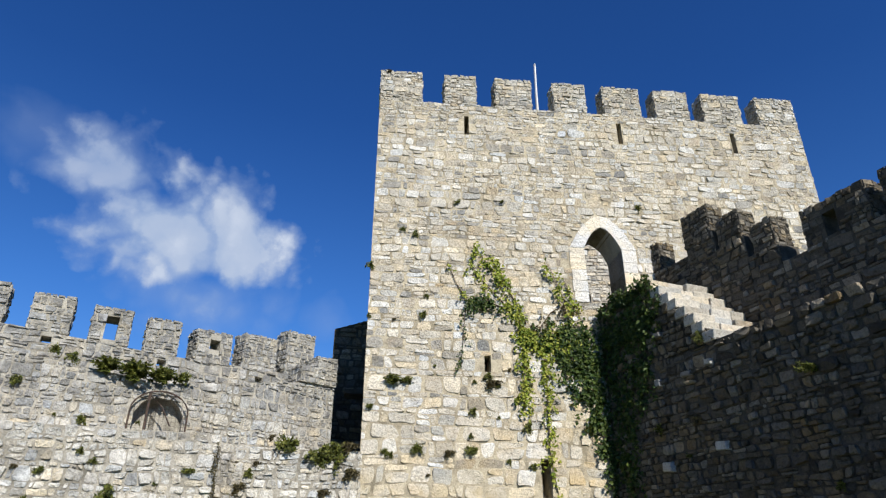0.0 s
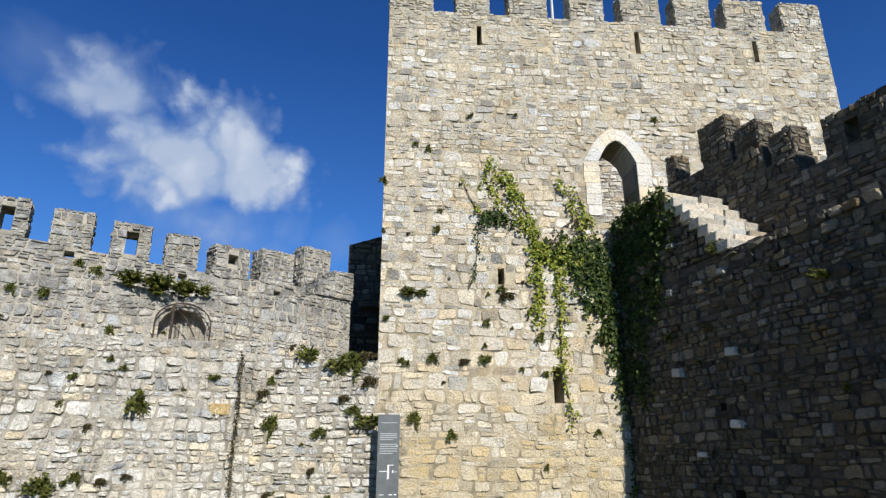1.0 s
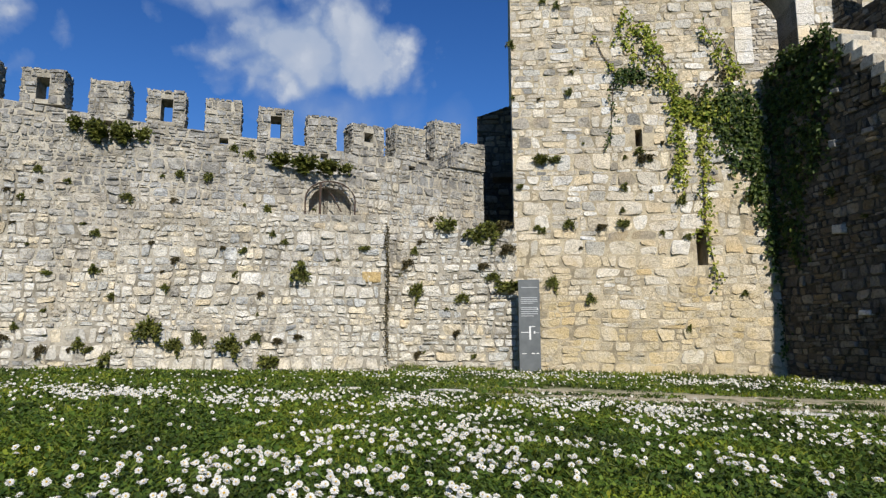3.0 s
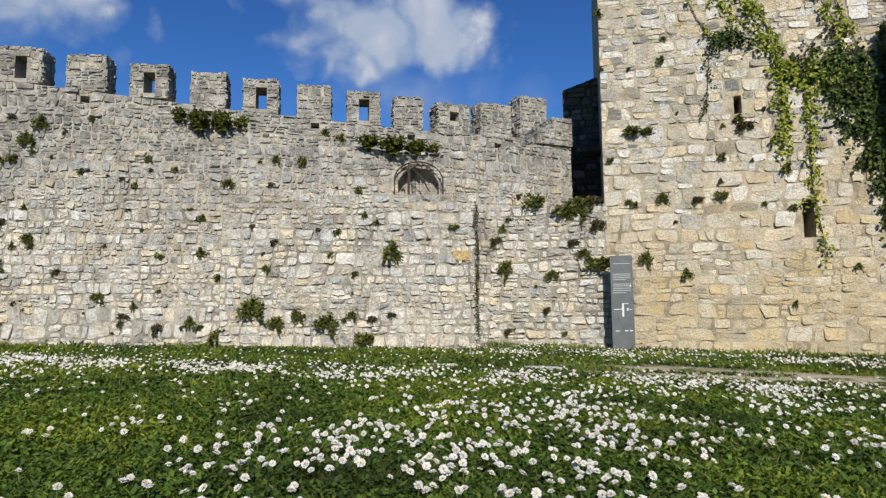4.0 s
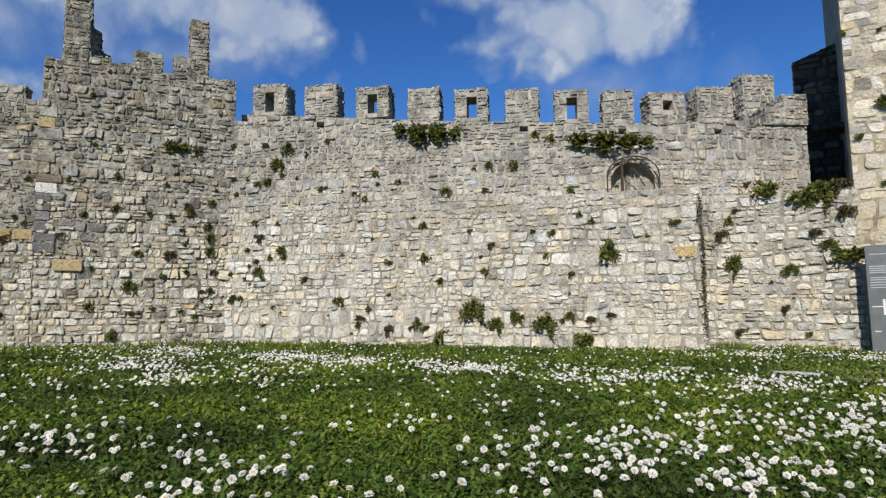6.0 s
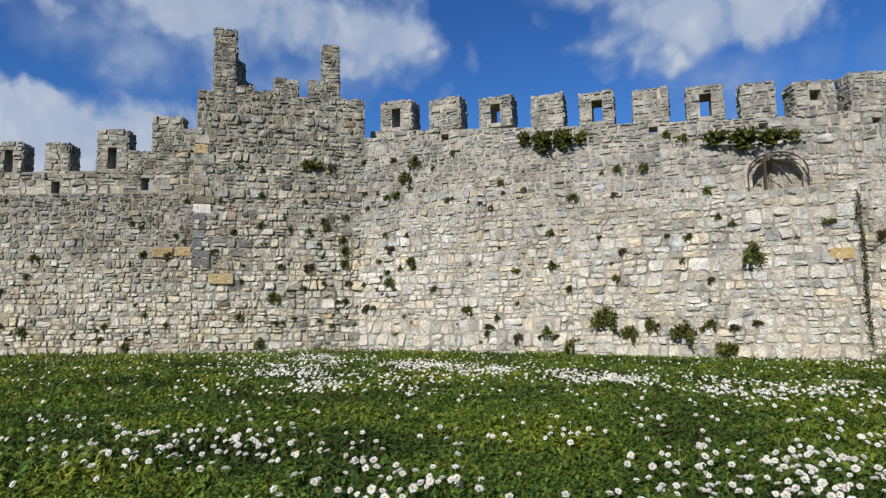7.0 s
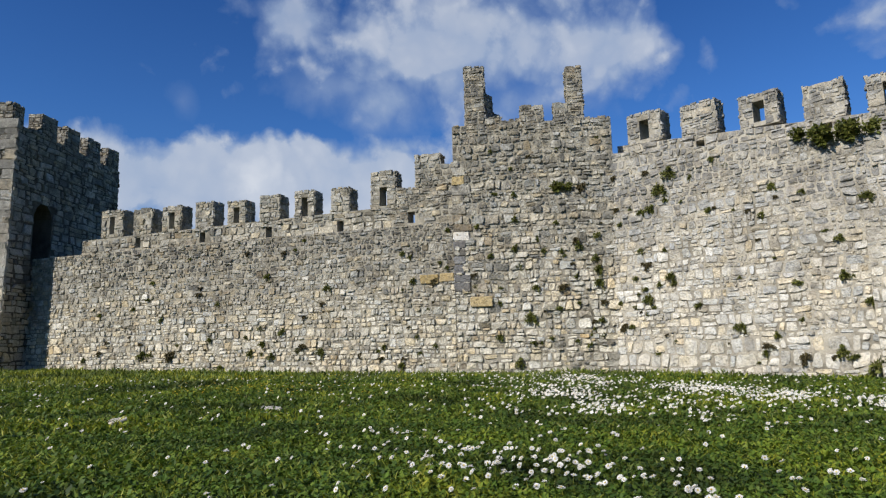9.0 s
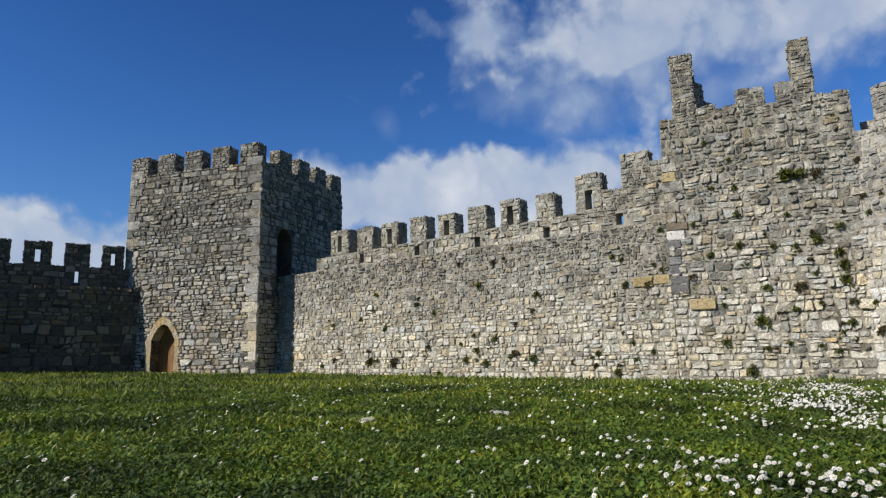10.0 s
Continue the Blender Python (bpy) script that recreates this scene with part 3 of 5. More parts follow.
# ---------------------------------------------------------------- broken turret and the west wall
TUR = Face(K, (-17.38, 11.02), 0.015)
M_RUIN, M_RUIN1 = [stone_material(n, GREY, one, 0.5, 0.5, [(2.2, 6.4, 0.9, (0.10, 0.096, 0.082))]) for n, one in (("ruin_rubble", False), ("ruin_rubble_piece", True))]
tur = setting(new("wall_turret"), "ruined turret of grey rubble with two broken spikes", "wall")
body = slab(TUR, 0, TUR.length, -0.6, 8.15, 2.2, M_MORTAR_GREY, "turret_body", tur)
masonry(TUR, [(0, TUR.length, -0.4, 8.15)], 0.235, 0.175, (M_RUIN, M_RUIN1), body, 41, joint=0.012, proud=0.040, ragged=0.05, singles=(0, 5, 0, 3.4))
T = 4.79
for i, (a, b, z1) in enumerate([(T - 4.34, T - 3.72, 10.2), (T - 3.72, T - 3.2, 8.4), (T - 3.2, T - 2.5, 8.28), (T - 2.56, T - 1.85, 8.72), (T - 1.5, T - 1.05, 8.75), (T - 1.07, T - 0.57, 9.95), (T - 0.63, T + 0.2, 8.2)]):
    merlon(TUR, a, b, 8.0, z1, 0.6, (M_GREY, M_GREY1), tur, 300 + i, mortar=M_MORTAR_GREY)
# what is left of the turret's inner wall, stepping down behind the taller spike
RET = Face(TUR.at(1.02, 0, -0.62), TUR.at(1.85, 0, -2.15))
for i, (a, b, z1) in enumerate([(0.0, 0.6, 9.5), (0.6, 1.05, 8.95), (1.05, 1.7, 8.7)]):
    merlon(RET, a, b, 8.0, z1, 0.45, (M_GREY, M_GREY1), tur, 320 + i, mortar=M_MORTAR_GREY)
E_END = (-30.5, -6.85)
WEST = Face(E_END, K, 0.01)
west = setting(new("wall_west"), "sunlit curtain wall of grey rubble with a row of merlons", "wall")
W = WEST.length
body = slab(WEST, 0, W, -0.2, 5.1, 1.6, M_MORTAR_GREY, "wall_body", west, tops=(4.85, 5.0))
masonry(WEST, [(0, W, 0.2, 5.7)], 0.21, 0.15, (M_GREY, M_GREY1), body, 51, joint=0.011, proud=0.034, limit=[(-0.15 / W, 1, 4.85)], singles=(7, W, 0.3, 2.6))
WPAR = Face(WEST.at(0, 0, -0.25), WEST.at(W, 0, -0.25))
body = slab(WPAR, 2.2, W, 4.5, 5.6, 0.55, M_MORTAR_GREY, "parapet", west, tops=(5.45, 5.75))
WDRAINS = [(u - 0.12, u + 0.12, v - 0.2, v + 0.18) for u, v in ((4.8, 5.22), (7.64, 5.22), (10.38, 5.2), (13.13, 5.2), (15.68, 5.3))]
cut(body, [hole_box(WPAR, *d, 0.2, -0.8) for d in WDRAINS])
masonry(WPAR, [(2.2, W, 4.7, 5.8)], 0.3, 0.18, (M_RUIN, M_RUIN1), body, 52, limit=[(-0.3 / W, 1, 5.4)], rounded=False, holes=WDRAINS)
for i, (a, b, z1) in enumerate([(13.93, 12.76, 6.55), (12.42, 11.41, 6.5), (11.12, 10.11, 6.5), (9.66, 8.72, 6.52), (8.30, 7.39, 6.45), (6.98, 6.01, 6.53), (5.59, 4.66, 6.57), (4.20, 3.32, 6.55)]):
    a, b = W - a - 0.2, W - b - 0.38
    m = (a + b) / 2
    merlon(WPAR, a, b, 5.5, z1, 0.6, (M_RUIN, M_RUIN1), west, 400 + i, slot=(m - 0.12, m + 0.12, 5.62, z1 - 0.25) if i % 2 == 0 else None, mortar=M_MORTAR_GREY)
merlon(WPAR, W - 2.92, W - 2.06, 5.6, 6.95, 0.6, (M_RUIN, M_RUIN1), west, 421, slot=(W - 2.62, W - 2.36, 5.75, 6.4), mortar=M_MORTAR_GREY)
merlon(WPAR, W - 2.0, W - 0.02, 5.6, 6.3, 0.55, (M_RUIN, M_RUIN1), west, 422, mortar=M_MORTAR_GREY)
merlon(WPAR, W - 1.35, W - 0.5, 6.3, 7.4, 0.55, (M_RUIN, M_RUIN1), west, 423, mortar=M_MORTAR_GREY)
merlon(WPAR, W - 0.5, W - 0.02, 6.3, 7.0, 0.55, (M_RUIN, M_RUIN1), west, 424, mortar=M_MORTAR_GREY)

# ---------------------------------------------------------------- far corner tower
M_TOWER, M_TOWER1 = [stone_material(n, SMOKED, one, 0.6, 0.35, [(2.2, 6.5, 0.78, (0.10, 0.096, 0.085))]) for n, one in (("tower_rubble", False), ("tower_rubble_piece", True))]
FT = Face((-31.8, -14.1), (-29.2, -7.44), 0.012)
FS = Face((-29.2, -7.44), (-35.4, -4.45), 0.0)
far = setting(new("corner_tower"), "square corner tower of grey rubble with an arched plank door", "tower")
FDOOR = (1.75, 3.0, 0.5, 2.15)
tower_front = slab(FT, 0, FT.length - 0.13, 0.2, 9.85, 1.2, M_MORTAR_DARK, "front_wall", far)
cut(tower_front, [hole_box(FT, *FDOOR, 0.4, -0.8, arch=0.7)])
tower_side = slab(FS, 0.17, FS.length, 0.2, 9.9, 1.2, M_MORTAR_DARK, "side_wall", far)
masonry(FT, [(0, FT.length, 0.3, 9.9)], 0.32, 0.19, (M_TOWER, M_TOWER1), tower_front, 61, holes=[(1.5, 3.2, 0, 2.3), (1.75, 2.98, 2.3, 2.75), (2.05, 2.65, 2.75, 3.05)], proud=0.034, singles=(0, 7, 0.3, 4))
cut(tower_side, [hole_box(FS, 1.3, 2.35, 4.6, 6.6, 0.3, -1.5, arch=0.6)])
masonry(FS, [(0, FS.length, 0.3, 9.9)], 0.4, 0.24, (M_TOWER, M_TOWER1), tower_side, 62, rounded=False, proud=0.035, holes=[(1.25, 2.4, 4.6, 7.1)])
for i in range(5):
    a = i * 1.50
    merlon(FT, a, a + 0.92, 9.8, 10.82, 0.62, (M_TOWER, M_TOWER1), far, 500 + i, mortar=M_MORTAR_DARK)
    if i:
        merlon(FS, a - 0.1, a + 0.78, 9.8, 10.82, 0.6, (M_TOWER, M_TOWER1), far, 520 + i, mortar=M_MORTAR_DARK)

# ---------------------------------------------------------------- shaded south-west wall
SW = Face((-22.0, -30.6), (-31.6, -13.0), 0.0)
south = setting(new("wall_south"), "shaded curtain wall of rubble coloured dark for its shade, with merlons", "wall")
S = SW.length
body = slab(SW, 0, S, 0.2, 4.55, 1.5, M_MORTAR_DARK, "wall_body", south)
# darkened tones again: the shade of this sunless side is in the colour
masonry(SW, [(S - 9, S, 0.4, 4.55)], 0.38, 0.23, (M_SHADE, M_SHADE1), body, 71, rounded=False)
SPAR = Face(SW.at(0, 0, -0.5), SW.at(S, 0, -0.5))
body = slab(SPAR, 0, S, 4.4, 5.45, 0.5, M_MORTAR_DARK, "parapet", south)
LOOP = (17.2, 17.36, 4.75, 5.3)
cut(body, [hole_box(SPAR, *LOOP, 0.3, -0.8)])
masonry(SPAR, [(S - 9, S, 4.5, 5.5)], 0.34, 0.2, (M_SHADE, M_SHADE1), body, 72, rounded=False, holes=[LOOP])
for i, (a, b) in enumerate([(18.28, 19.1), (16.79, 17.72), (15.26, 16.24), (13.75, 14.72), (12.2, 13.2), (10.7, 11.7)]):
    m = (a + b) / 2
    merlon(SPAR, a, b, 5.45, 6.52, 0.5, (M_SHADE, M_SHADE1), south, 600 + i, slot=(m - 0.1, m + 0.1, 5.6, 6.2) if i % 2 == 0 else None, mortar=M_MORTAR_DARK)

# unseen plain walls added behind the walk, to close the court and cut sky light
close = setting(new("wall_court_back"), "unseen plain wall added to close the court and cut low sky light", "wall")
slab(Face((20.0, -24.0), (-22.0, -30.6)), 0, 42.5, -2.0, 6.0, 1.5, M_MORTAR_GREY, "wall_body", close)
slab(Face((10.84, 4.2), (20.0, -24.0)), 0, 29.6, -2.0, 6.0, 1.5, M_MORTAR_GREY, "wall_body", close)

# ---------------------------------------------------------------- stair wall beside the keep
DD = Vector((0.365, -0.931, 0)).normalized()
STAIR = Face((5.0, 19.1), (5.0 + DD.x * 16, 19.1 + DD.y * 16), 0.0)

stairs = setting(new("wall_east"), "shaded rubble wall with an outside stair up to the keep door", "wall")
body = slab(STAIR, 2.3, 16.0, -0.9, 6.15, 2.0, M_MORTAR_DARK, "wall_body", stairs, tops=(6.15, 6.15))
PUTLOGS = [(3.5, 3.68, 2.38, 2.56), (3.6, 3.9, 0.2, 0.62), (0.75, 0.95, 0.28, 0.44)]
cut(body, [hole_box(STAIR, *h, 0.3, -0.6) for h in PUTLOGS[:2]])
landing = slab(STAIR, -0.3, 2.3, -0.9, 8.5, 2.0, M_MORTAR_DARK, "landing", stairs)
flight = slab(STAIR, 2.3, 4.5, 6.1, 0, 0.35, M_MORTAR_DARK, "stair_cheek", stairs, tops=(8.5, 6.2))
# stones in the darkened set, which paints the shade of this face
masonry(STAIR, [(0, 16.0, -0.6, 6.15)], 0.27, 0.165, (M_SHADE, M_SHADE1), body, 81, joint=0.010, proud=0.05, ragged=0.05, singles=(0, 8, -0.4, 3.2), holes=PUTLOGS)
masonry(STAIR, [(0, 4.5, 6.15, 8.5)], 0.27, 0.165, (M_SHADE, M_SHADE1), landing, 82, proud=0.05, ragged=0.05, limit=[(2.35 / 2.2, 1, 8.5 + 2.3 * 2.35 / 2.2)])
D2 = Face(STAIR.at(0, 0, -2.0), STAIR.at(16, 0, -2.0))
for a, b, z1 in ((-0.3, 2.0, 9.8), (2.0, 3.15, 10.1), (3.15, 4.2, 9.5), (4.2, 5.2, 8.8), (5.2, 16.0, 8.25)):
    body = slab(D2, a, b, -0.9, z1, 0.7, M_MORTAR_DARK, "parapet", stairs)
    masonry(D2, [(a, b, 6.0, z1)], 0.32, 0.16, (M_SHADE, M_SHADE1), body, int(90 + z1 * 10), rounded=False, ragged=0.04)
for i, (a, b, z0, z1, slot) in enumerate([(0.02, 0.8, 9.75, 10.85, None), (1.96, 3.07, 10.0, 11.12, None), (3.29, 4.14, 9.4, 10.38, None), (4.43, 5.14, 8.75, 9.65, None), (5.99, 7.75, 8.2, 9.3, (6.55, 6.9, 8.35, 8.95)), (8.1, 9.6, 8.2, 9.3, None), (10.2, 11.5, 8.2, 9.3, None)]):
    merlon(D2, a, b, z0, z1, 0.6, (M_SHADE, M_SHADE1), stairs, 700 + i, slot=slot, mortar=M_MORTAR_DARK)
step_rng = random.Random(4)
for i in range(8):
    z = 8.5 - i * 0.294
    cuts = [-0.07, step_rng.uniform(0.5, 0.8), step_rng.uniform(1.1, 1.5), 1.97]
    for a, b in zip(cuts, cuts[1:]):
        # each tread of three worn blocks across the flight
        front_u = 2.3 + (i + 1) * 0.275 + step_rng.uniform(-0.07, 0.07)
        zz = z + step_rng.uniform(-0.04, 0.03)
        bm = bmesh.new()
        vs = [bm.verts.new(STAIR.at(u, v, -d)) for d in (a + 0.01, b - 0.005) for u, v in ((front_u - 0.42, zz - 0.27), (front_u - 0.03, zz - 0.27), (front_u, zz), (front_u - 0.42, zz))]
        for f in ((0, 1, 2, 3), (7, 6, 5, 4), (1, 5, 6, 2), (3, 2, 6, 7), (0, 4, 5, 1), (4, 0, 3, 7)):
            bm.faces.new([vs[k] for k in f])
        bmesh.ops.bevel(bm, geom=bm.edges[:], offset=0.02, segments=1, affect="EDGES")
        part("step", bm, M_WARM1, stairs)
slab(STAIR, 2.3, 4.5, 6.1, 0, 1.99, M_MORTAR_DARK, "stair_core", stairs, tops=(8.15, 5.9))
# through-stones that stand proud of the shaded face and catch the sun
for u, v in ((3.32, 5.58), (2.29, 5.57), (4.15, 5.68), (2.51, 6.84), (2.22, 3.45), (2.78, 1.4), (4.13, 3.71), (4.02, 2.06)):
    w, h = step_rng.uniform(0.12, 0.22), step_rng.uniform(0.10, 0.2)
    bm = bmesh.new()
    vs = [bm.verts.new(STAIR.at(u + a * w * k, v + b * h * k, d)) for d, k in ((-0.05, 1.0), (step_rng.uniform(0.10, 0.17), 0.8)) for a, b in ((-1, -0.6), (1, -0.8), (0.9, 0.5), (-0.8, 0.7))]
    for f in ((3, 2, 1, 0), (4, 5, 6, 7), (0, 1, 5, 4), (1, 2, 6, 5), (2, 3, 7, 6), (3, 0, 4, 7)):
        bm.faces.new([vs[k] for k in f])
    bmesh.ops.bevel(bm, geom=bm.edges[:], offset=0.015, segments=1, affect="EDGES")
    part("through_stone", bm, M_PALE1, stairs)

# shaded cross wall behind the keep's corner, with a slab bridging the gap
CROSS = Face((-3.94, 22.31), (-2.2, 22.5))
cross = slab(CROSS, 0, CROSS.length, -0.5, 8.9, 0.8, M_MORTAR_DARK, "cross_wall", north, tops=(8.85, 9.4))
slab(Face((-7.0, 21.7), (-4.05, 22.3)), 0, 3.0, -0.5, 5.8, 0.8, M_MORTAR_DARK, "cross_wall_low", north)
# stone colour here carries the shade of the corner as well
masonry(CROSS, [(0, CROSS.length, 3.5, 9.3)], 0.34, 0.2, (M_SHADE, M_SHADE1), cross, 33, proud=0.06, ragged=0.05, limit=[(-0.55 / CROSS.length, 1, 8.85)])
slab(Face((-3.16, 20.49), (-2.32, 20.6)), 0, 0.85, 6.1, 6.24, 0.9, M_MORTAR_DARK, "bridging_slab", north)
STUB = Face(WALL_A3.at(3.9, 0, -0.02), WALL_A3.at(5.2, 0, -0.02))
merlon(STUB, 0.62, 1.3, 6.1, 6.98, 0.8, (M_PALE, M_PALE1), north, 34)
merlon(STUB, 0.05, 0.62, 6.1, 6.62, 0.8, (M_PALE, M_PALE1), north, 35)

# corner blocks of the turret, dark and ochre
qrng = random.Random(12)
oc_m = stone_material("ochre_block", ((0.36, 0.27, 0.12), (0.43, 0.33, 0.16), (0.50, 0.40, 0.22)), True, 0.5, 0.2)
M_SLATY = stone_material("dark_corner_stone", ((0.09, 0.09, 0.092), (0.17, 0.169, 0.168), (0.27, 0.265, 0.255)), True, 0.3, 0.1)


def corner_block(face, u0, u1, v0, v1, mat, parent, proud=0.09):
    bm = bmesh.new()
    vs = [bm.verts.new(face.at(u + qrng.uniform(-0.02, 0.02), v + qrng.uniform(-0.015, 0.015), d)) for d in (-0.1, proud) for u, v in ((u0, v0), (u1, v0), (u1, v1), (u0, v1))]
    for f in ((3, 2, 1, 0), (4, 5, 6, 7), (0, 1, 5, 4), (1, 2, 6, 5), (2, 3, 7, 6), (3, 0, 4, 7)):
        bm.faces.new([vs[k] for k in f])
    bmesh.ops.bevel(bm, geom=bm.edges[:], offset=0.018, segments=1, affect="EDGES")
    part("quoin", bm, mat, parent)


v = 2.75
while v < 6.6:
    h = qrng.uniform(0.24, 0.36)
    corner_block(TUR, -0.04, qrng.uniform(0.25, 0.6), v, v + h - 0.015, M_TRIM if 4.2 < v < 4.6 else M_SLATY if v < 4.2 else (oc_m if qrng.random() < 0.12 else M_GREY1), tur, 0.055)
    v += h
corner_block(TUR, 0.45, 1.15, 2.28, 2.58, oc_m, tur)
corner_block(BUT, 5.95, 6.42, 2.26, 2.52, oc_m, north, 0.05)
corner_block(WEST, W - 1.15, W - 0.55, 3.05, 3.35, oc_m, west, 0.06)
corner_block(WEST, W - 0.5, W - 0.05, 3.1, 3.35, oc_m, west, 0.06)

# dressed corner blocks of the far tower
v, flip = 0.45, False
while v < 9.8:
    h = qrng.uniform(0.3, 0.46)
    long, flip = (0.75, False) if flip else (0.42, True)
    corner_block(FT, FT.length - long * qrng.uniform(0.85, 1.1), FT.length + 0.015, v, v + h - 0.012, M_TOWER1, far, 0.05)
    corner_block(FT, -0.015, long * qrng.uniform(0.8, 1.0), v, v + h - 0.012, M_TOWER1, far, 0.05)
    v += h

# ---------------------------------------------------------------- arches of dressed stone
def pointed(u0, u1, v1, rise, k):
    """k+1 points of a pointed head from its right spring to its left one."""
    m, res = (u0 + u1) / 2, []
    for i in range(k + 1):
        t = i / k
        s = abs(1 - 2 * t)
        y = rise * (1 - s ** 1.9)
        res.append((u1 + (u0 - u1) * t, v1 + y))
    return res


def dressed_arch(face, inner, outer, rise_in, rise_out, deep, mat, parent, seed, k=8, courses=5):
    """Jamb blocks and voussoirs round an opening, each a block of its own. inner, outer: (u0, u1, v0, spring)."""
    rng = random.Random(seed)

    def block(quad, name):
        f = rng.uniform(0.032, 0.036)
        cu, cv = sum(q[0] for q in quad) / 4, sum(q[1] for q in quad) / 4
        verts = [face.at(u, v, -deep) for u, v in quad] + [face.at(u, v, f - 0.012) for u, v in quad]
        verts += [face.at(cu + (u - cu) * 0.975, cv + (v - cv) * 0.975, f) for u, v in quad]
        faces = [(3, 2, 1, 0), (8, 9, 10, 11)]
        for r in (0, 4):
            faces += [(r + i, r + (i + 1) % 4, r + 4 + (i + 1) % 4, r + 4 + i) for i in range(4)]
        mesh_object(name, verts, faces, [mat], parent)
    for (a, b) in ((outer[0], inner[0]), (inner[1], outer[1])):
        v = inner[2]
        hs = [rng.uniform(0.8, 1.2) for _ in range(courses)]
        for hh in hs:
            nxt = v + hh / sum(hs) * (inner[3] - inner[2])
            j = rng.uniform(-0.04, 0.04)
            lo, hi = (a + j, b) if b == inner[0] else (a, b + j)
            block([(lo, v + 0.002), (hi, v + 0.002), (hi, nxt - 0.002), (lo, nxt - 0.002)], "jamb_stone")
            v = nxt
    pin, pout = pointed(inner[0], inner[1], inner[3], rise_in, k), pointed(outer[0], outer[1], inner[3], rise_out, k)
    for i in range(k):
        block([pin[i], pout[i], pout[i + 1], pin[i + 1]], "voussoir")


dressed_arch(KEEP, (DOOR[0], DOOR[1], 8.72, 10.65), (6.52, 8.82, 8.72, 10.65), 0.8, 1.25, 1.25, M_TRIM, keep, 5)
slab(KEEP, 6.5, 8.85, 8.45, 8.72, 1.3, M_TRIM, "door_sill", keep)
masonry(back, [(7.5, 13.4, 11.0, 19.5)], 0.42, 0.22, (M_WARM, M_WARM1), back_wall, 15, rounded=False, holes=[SLOT])
dressed_arch(FT, (1.75, 3.0, 0.5, 2.15), (1.45, 3.26, 0.5, 2.15), 0.7, 1.05, 0.5, stone_material("ochre_sandstone", ((0.33, 0.27, 0.17), (0.41, 0.34, 0.22), (0.48, 0.41, 0.29)), True, 0.3, 0.3), far, 6)

# plank door, standing in the arch
wm, wt2, wb = material("weathered_oak")
wp = nod(wt2, "ShaderNodeMapping", {"Vector": nod(wt2, "ShaderNodeTexCoord").outputs["Object"]}, Scale=(9.0, 9.0, 0.8))
wn = nod(wt2, "ShaderNodeTexNoise", {"Vector": wp.outputs[0]}, Scale=3.0, Detail=8.0, Roughness=0.65)
finish(wt2, wb, ramp(wt2, wn.outputs[0], [(0.3, (0.06, 0.03, 0.012)), (0.7, (0.30, 0.155, 0.05))]), 0.7, wn.outputs[0], 0.4, 0.01)
door = tagged(new("plank_door"), "closed brown plank door in a pointed stone arch", "door")
door.matrix_world = Matrix.Translation(FT.at(1.78, 0.75))
head = pointed(0.0, 1.2, 1.42, 0.66, 12)[::-1]


def head_at(u):
    for (a, va), (b, vb) in zip(head, head[1:]):
        if a <= u <= b:
            return va + (vb - va) * (u - a) / (b - a)
    return 1.42


for i in range(6):
    a, b = i * 0.2 + 0.003, i * 0.2 + 0.197
    prof = [(a, 0), (b, 0), (b, head_at(b)), ((a + b) / 2, head_at((a + b) / 2)), (a, head_at(a))]
    base = FT.at(1.78, 0.75)
    verts = [FT.at(1.78 + u, 0.75 + v, d) - base for d in (-0.55, -0.49) for u, v in prof]
    mesh_object("plank", verts, [(4, 3, 2, 1, 0), (5, 6, 7, 8, 9)] + [(j, (j + 1) % 5, 5 + (j + 1) % 5, 5 + j) for j in range(5)], [wm], door)
slab(FT, 1.75, 3.0, 0.3, 0.74, 0.6, M_TRIM, "door_sill", far)

# ---------------------------------------------------------------- flagpole on the keep
pm, pt, pb = material("galvanised_pole")
pb.inputs["Metallic"].default_value = 0.6
pn = nod(pt, "ShaderNodeTexNoise", {"Vector": world_pos(pt)}, Scale=6.0, Detail=4.0)
finish(pt, pb, ramp(pt, pn.outputs[0], [(0.3, (0.45, 0.44, 0.42)), (0.7, (0.6, 0.59, 0.57))]), 0.45)


def tube(points, r0, r1, sides=8):
    bm = bmesh.new()
    rings = []
    for i, p in enumerate(points):
        p = Vector(p)
        d = (Vector(points[min(i + 1, len(points) - 1)]) - Vector(points[max(i - 1, 0)])).normalized()
        a = d.orthogonal().normalized()
        b = d.cross(a)
        r = r0 + (r1 - r0) * i / max(1, len(points) - 1)
        rings.append([bm.verts.new(p + a * r * math.cos(k * math.tau / sides) + b * r * math.sin(k * math.tau / sides)) for k in range(sides)])
    for x, y in zip(rings, rings[1:]):
        for k in range(sides):
            bm.faces.new((x[k], x[(k + 1) % sides], y[(k + 1) % sides], y[k]))
    bm.faces.new(rings[0][::-1]), bm.faces.new(rings[-1])
    return bm


pole = tagged(new("flagpole"), "thin grey metal flagpole on the keep wall, no flag", "pole")
pole.location = KEEP.at(5.97, 16.2, -0.6)
part("shaft", tube([(0, 0, 0), (0, 0, 1.4), (0.02, 0, 2.75)], 0.06, 0.045), pm, pole)
part("base_collar", tube([(0, 0, 0), (0, 0, 0.16)], 0.11, 0.09), pm, pole)
part("finial", tube([(0.02, 0, 2.72), (0.02, 0, 2.76), (0.02, 0, 2.83)], 0.055, 0.02), pm, pole)

